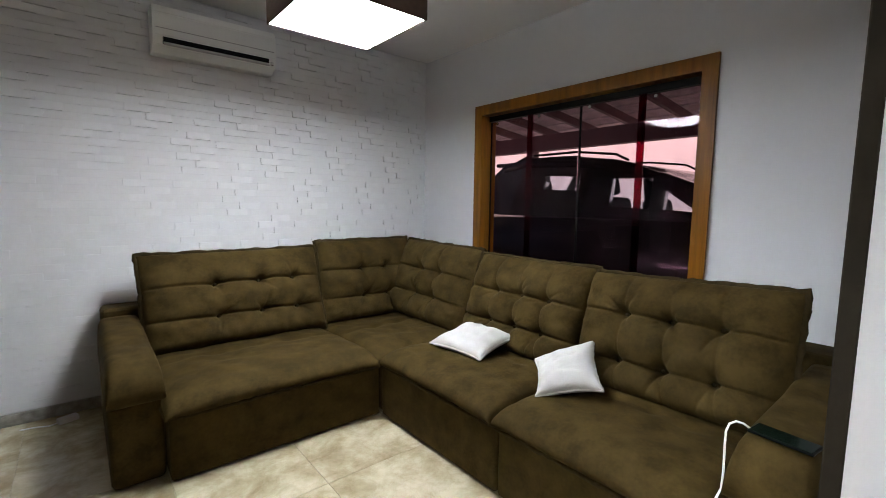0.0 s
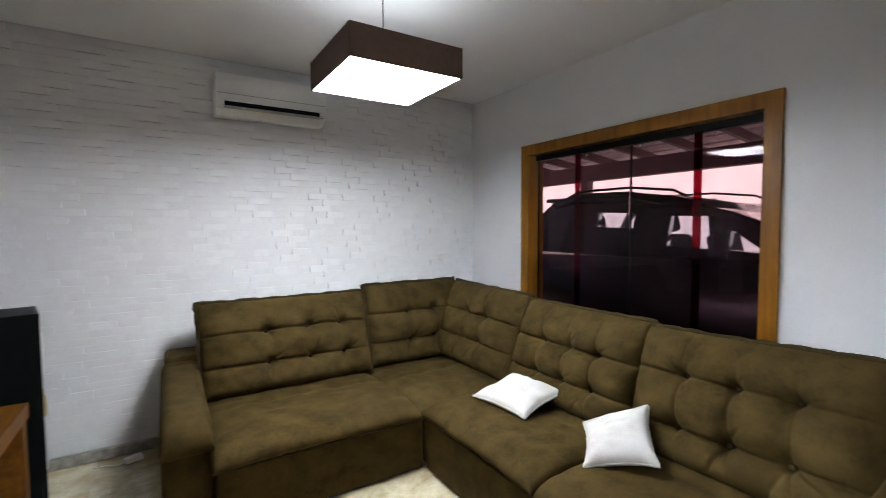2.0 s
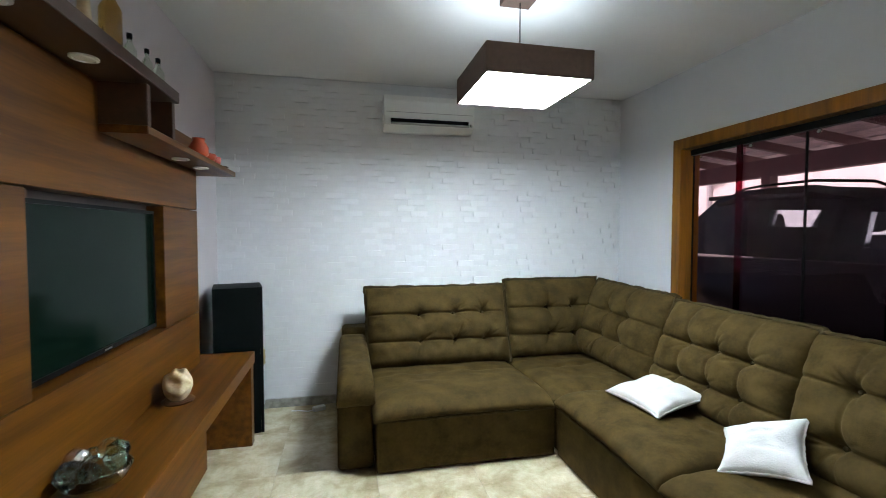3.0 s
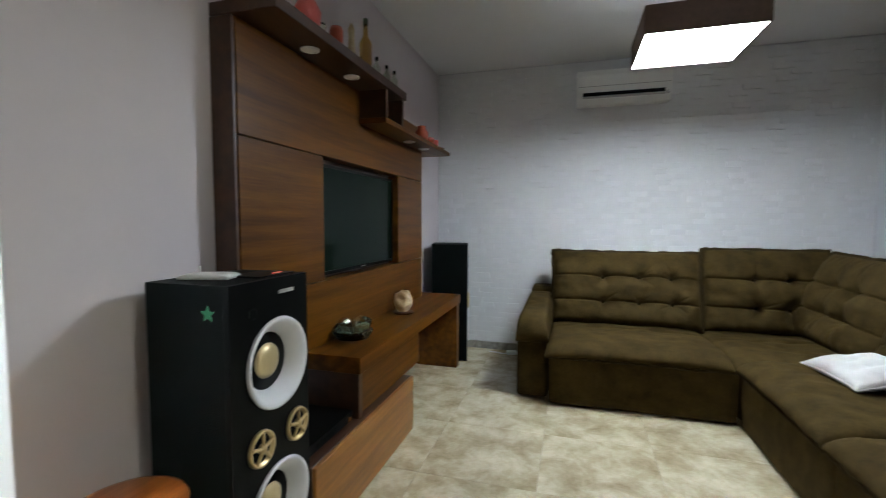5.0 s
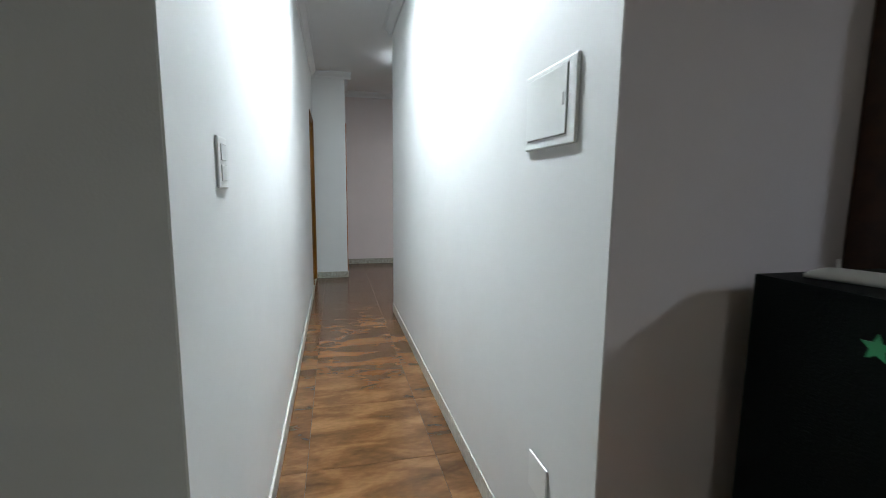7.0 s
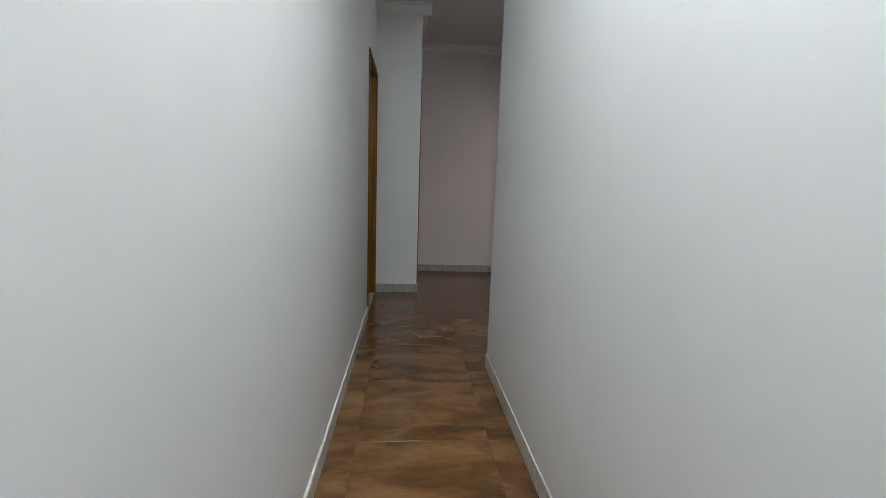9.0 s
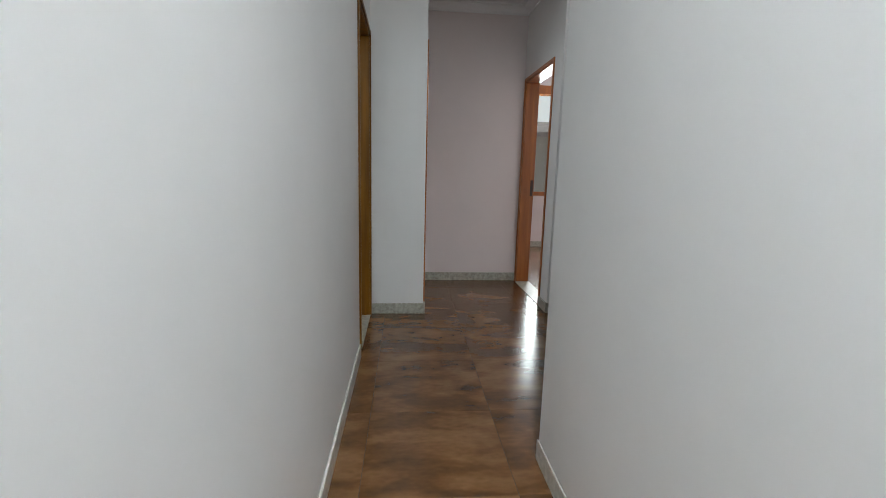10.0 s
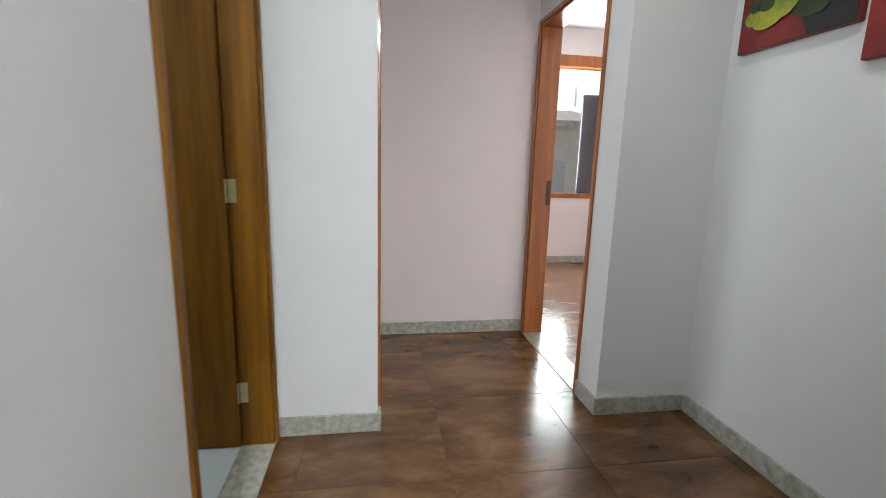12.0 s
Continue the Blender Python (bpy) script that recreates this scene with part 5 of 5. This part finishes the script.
part("roof", loft_x(top, [(CX0 + 0.14, 1, 0.075), (CX0 + 0.26, 1, 0.04), ((CX0 + CX1) / 2, 1, 0.02), (CX1 - 0.26, 1, 0.04), (CX1 - 0.14, 1, 0.075)]), M_CARPAINT, car, smooth=True)
part("spoiler", box(CX0 + 0.25, CX1 - 0.25, 3.38, 3.62, 1.80, 1.84, 0.012), M_CARPAINT, car)
def side_panel(outline, xb, xt):
    """A piece of the cabin's side, drawn in y and z, that leans in towards the roof."""
    bm = bmesh.new()
    lean = lambda z: xb + (xt - xb) * (z - 1.27) / 0.58
    a = [bm.verts.new((lean(z), y, z)) for y, z in outline]
    b = [bm.verts.new((lean(z) + (0.05 if xt > xb else -0.05), y, z)) for y, z in outline]
    n_ = len(a)
    for k in range(n_):
        bm.faces.new((a[k], a[(k + 1) % n_], b[(k + 1) % n_], b[k]))
    bm.faces.new(a[::-1]), bm.faces.new(b)
    bmesh.ops.recalc_face_normals(bm, faces=bm.faces)
    return bm


# the cabin's near side is dark film-covered glass with three clear pieces, its far side has thin pillars
xb, xt = CX0 + 0.03, CX0 + 0.17
for o in ([(2.82, 1.27), (3.84, 1.27), (3.62, 1.62), (3.40, 1.80), (3.12, 1.86), (2.82, 1.86)], [(2.41, 1.27), (2.82, 1.27), (2.82, 1.53), (2.41, 1.52)],
          [(2.41, 1.65), (2.82, 1.67), (2.82, 1.86), (2.5, 1.85), (2.41, 1.83)], [(2.10, 1.27), (2.41, 1.27), (2.41, 1.83), (2.10, 1.79)],
          [(1.73, 1.61), (2.10, 1.62), (2.10, 1.79), (1.95, 1.755), (1.73, 1.67)], [(1.73, 1.27), (2.10, 1.27), (2.10, 1.38), (1.73, 1.36)], [(1.63, 1.27), (1.73, 1.27), (1.73, 1.67), (1.63, 1.645)],
          [(1.63, 1.52), (1.63, 1.645), (1.42, 1.565), (1.06, 1.38), (1.06, 1.30), (1.38, 1.36)], [(1.06, 1.27), (1.63, 1.27), (1.63, 1.36), (1.38, 1.345), (1.06, 1.29)]):
    part("side_window", side_panel(o, xb, xt), M_CARFILM, car, "black film-covered side glass")
for o in ([(2.42, 1.52), (2.81, 1.53), (2.81, 1.67), (2.42, 1.65)], [(1.74, 1.36), (2.09, 1.38), (2.09, 1.62), (1.74, 1.61)], [(1.40, 1.35), (1.62, 1.36), (1.62, 1.52)]):
    part("clear_window", side_panel(o, xb + 0.02, xt + 0.02), M_CARGLASSF, car).visible_shadow = False
xb, xt = CX1 - 0.03, CX1 - 0.17
for (y0, z0), (y1, z1), r in (((0.86, 1.28), (1.95, 1.72), 0.035), ((2.52, 1.26), (2.52, 1.82), 0.05), ((3.30, 1.25), (3.22, 1.84), 0.07), ((3.84, 1.25), (3.42, 1.80), 0.05)):
    part("pillar", tube([(xb, y0, z0), ((xb + xt) / 2, (y0 + y1) / 2, (z0 + z1) / 2), (xt, y1, z1)], r, 8), M_CARPAINT, car)
for xr in (CX0 + 0.17, CX1 - 0.17):
    part("roof_rail", tube([(xr, 3.22, 1.835), (xr, 3.12, 1.872), (xr, 2.96, 1.885), (xr, 2.5, 1.884), (xr, 2.1, 1.835), (xr, 1.98, 1.775)], 0.011), M_BLACK, car)
    part("wing_mirror", turned(soft(0.10, 0.2, 0.05, 0.05, 0.02, nu=10, nv=10, pinch=0, wrinkle=0), pose(CX0 - 0.07 if xr < 5 else CX1 + 0.07, 1.15, 1.32, 70, 0, 0)), M_CARPAINT, car, smooth=True)
bm = bmesh.new()
bm.faces.new([bm.verts.new(p) for p in ((CX0 + 0.1, 0.86, 1.28), (CX1 - 0.1, 0.86, 1.28), (CX1 - 0.25, 1.93, 1.74), (CX0 + 0.25, 1.93, 1.74))])
bmesh.ops.solidify(bm, geom=bm.faces[:], thickness=0.004)
part("windscreen", bm, M_CARGLASSF, car).visible_shadow = False
for sx in (4.85, 5.75):
    for sy, zz in ((2.16, 1.05), (2.95, 1.05)):
        st = part("car_seat", turned(box(-0.22, 0.22, -0.08, 0.08, -0.1, 0.42, 0.05), pose(sx, sy, zz, -14, 0, 0)), M_SEATGREY, car, "grey cloth seat")
        part("head_rest", turned(box(-0.12, 0.12, -0.05, 0.05, 0.45, 0.62, 0.04), pose(sx, sy, zz, -14, 0, 0)), M_SEATGREY, st)
for wx in (CX0 + 0.1, CX1 - 0.1):
    for wy in (0.55, 3.2):
        wh = part("wheel", turned(lathe([(0.20, -0.1), (0.32, -0.1), (0.335, -0.06), (0.335, 0.06), (0.32, 0.1), (0.20, 0.1)], 32, "X"), pose(wx, wy, GZ + 0.335)), M_TYRE, car, smooth=True)
        part("rim", turned(lathe([(0.2, -0.07), (0.12, -0.104), (0.03, -0.108), (0.03, 0.108), (0.12, 0.104), (0.2, 0.07)], 24, "X"), pose(wx, wy, GZ + 0.335)), M_PLASTIC2, wh)

# beyond the bedroom window
structure("ground_west", box(-60, BW - T, -40, 40, -0.3, -0.1), M_CONCRETE, "grey paved yard", "ground")
tagged(part("backdrop", box(-60.2, -60.0, -40, 60, -0.5, 28), M_SKYGLOW), "plain bright overcast sky far beyond the bedroom", "sky", kind="structure")
nb = thing("neighbour_house", "grey rendered neighbour house with a pale window", "house", pose(0, 0, 0))
part("wall", box(-13.2, -13.0, -2, 4.35, -0.1, 2.15), M_NEIGH, nb)
part("roof", turned(box(-1.8, 0.5, -2.3, 4.5, 0, 0.12), pose(-13.0, 0, 2.15, 0, 12, 0)), M_ROOFTILE, nb)
nw = part("window", box(-12.99, -12.96, 3.0, 3.7, 0.2, 1.45), M_PLASTIC, nb)
part("window_pane", box(-12.958, -12.95, 3.06, 3.64, 0.26, 1.38), M_BATHTILE, nw)


# ---------------------------------------------------------------- pieces: floor tiles and wall stones
def shared_box(name, w, d, h, material, bevel=0.0012):
    """One mesh for alike tiles: w and d across, its top at z = 0."""
    bm = box(-w / 2, w / 2, -d / 2, d / 2, -h, 0)
    es = [e for e in bm.edges if min(v.co.z for v in e.verts) > -0.0001]
    bmesh.ops.bevel(bm, geom=es, offset=bevel, segments=1, affect="EDGES")
    me = bpy.data.meshes.new(name)
    bm.to_mesh(me)
    bm.free()
    me.materials.append(material)
    return me


def lay(me, parent, x, y, rz=0.0):
    ob = new("tile", me)
    ob.parent = parent
    ob.matrix_basis = pose(x, y, 0, 0, 0, rz)


S = 0.6
cream = shared_box("cream_tile", S - 0.002, S - 0.002, 0.010, M_MARBLE)
for i in range(7):
    for j in range(12):
        lay(cream, floor_living, 0.3 + S * i, 3.45 - S * j, 90 * ((i * 3 + j) % 4))
rust = shared_box("brown_tile", S - 0.0025, S - 0.0025, 0.010, M_RUST, 0.0004)
rust_cut = shared_box("brown_tile", 0.4975, S - 0.0025, 0.010, M_RUST, 0.0004)
for i in range(16):
    for j in range(9):
        x, y = -0.2 - S * i, -0.43 + S * (j - 1)
        if y > 1.5 and x > -5.3:
            continue
        lay(rust if i else rust_cut, floor_hall, x if i else -0.251, y)

# plaster stone cladding of the north wall
rs = random.Random(9)
CH, PW = 0.05, 0.58               # height of a course, width of a moulded panel
ZIG = [0.06, 0.15, 0.03, 0.12, 0.00, 0.10]
pieces = []
z, row = 0.07, 0
while z < H - 0.005:
    x, at = -PW + (0.29 if (row // 6) % 2 else 0.0), ZIG[row % 6]
    while x < E:
        marks = [(0.0, 0.0036), (at, 0.0125 + 0.0015 * ((row * 5) % 3)), (at + 0.15, 0.0036), (at + 0.29, (0.0036, 0.010, 0.0036)[row % 3]), (at + 0.40, 0.0036), (PW, 0)]
        for (a0, d0), (a1, d1) in zip(marks, marks[1:]):
            x0, x1 = max(x + a0, 0.001), min(x + a1, E - 0.001)
            if x1 - x0 > 0.02:
                pieces.append((round(x0, 4), round(x1, 4), round(z, 4), round(min(z + CH, H - 0.001), 4), d0 + (rs.choice((0, 0.002)) if d0 > 0.004 else 0)))
        x += PW
    z, row = z + CH, row + 1
near = [p for p in pieces if 0.3 < p[2] < 2.0 and p[0] < 3.4 and p[4] > 0.004][:300]
keep = set(near)
wall_n = bpy.data.objects["wall_north"]
meshes = {}
for x0, x1, z0, z1, d in near:
    key = (round(x1 - x0, 3), round(z1 - z0, 3), d)
    if key not in meshes:
        bm = box(-key[0] / 2, key[0] / 2, -d, 0, -key[1] / 2 + 0.0005, key[1] / 2 - 0.0005)
        for v in bm.verts:
            if v.co.y < -0.0001 and v.co.z > 0:
                v.co.y = -0.66 * d
        me = bpy.data.meshes.new("stone")
        bm.to_mesh(me)
        bm.free()
        me.materials.append(M_STONE)
        meshes[key] = me
    ob = new("stone", meshes[key])
    ob.parent = wall_n
    ob.matrix_basis = pose((x0 + x1) / 2, N - 0.0005, (z0 + z1) / 2)
verts, faces = [], []
for p in pieces:
    if p in keep:
        continue
    x0, x1, z0, z1, d = p
    x0, x1, z0, z1, y0, y1 = x0, x1, z0 + 0.0005, z1 - 0.0005, N - 0.0005 - d, N - 0.0005
    k = len(verts)
    verts += [(x0, y0, z0), (x1, y0, z0), (x1, N - 0.0005 - 0.66 * d, z1), (x0, N - 0.0005 - 0.66 * d, z1), (x0, y1, z0), (x1, y1, z0), (x1, y1, z1), (x0, y1, z1)]
    faces += [(k, k + 1, k + 2, k + 3), (k + 4, k + 7, k + 6, k + 5), (k, k + 4, k + 5, k + 1), (k + 3, k + 2, k + 6, k + 7), (k, k + 3, k + 7, k + 4), (k + 1, k + 5, k + 6, k + 2)]
me = bpy.data.meshes.new("stonework")
me.from_pydata(verts, [], faces)
me.materials.append(M_STONE)
rest = new("stonework", me)
rest.parent = wall_n
tagged(rest, kind="stuff")
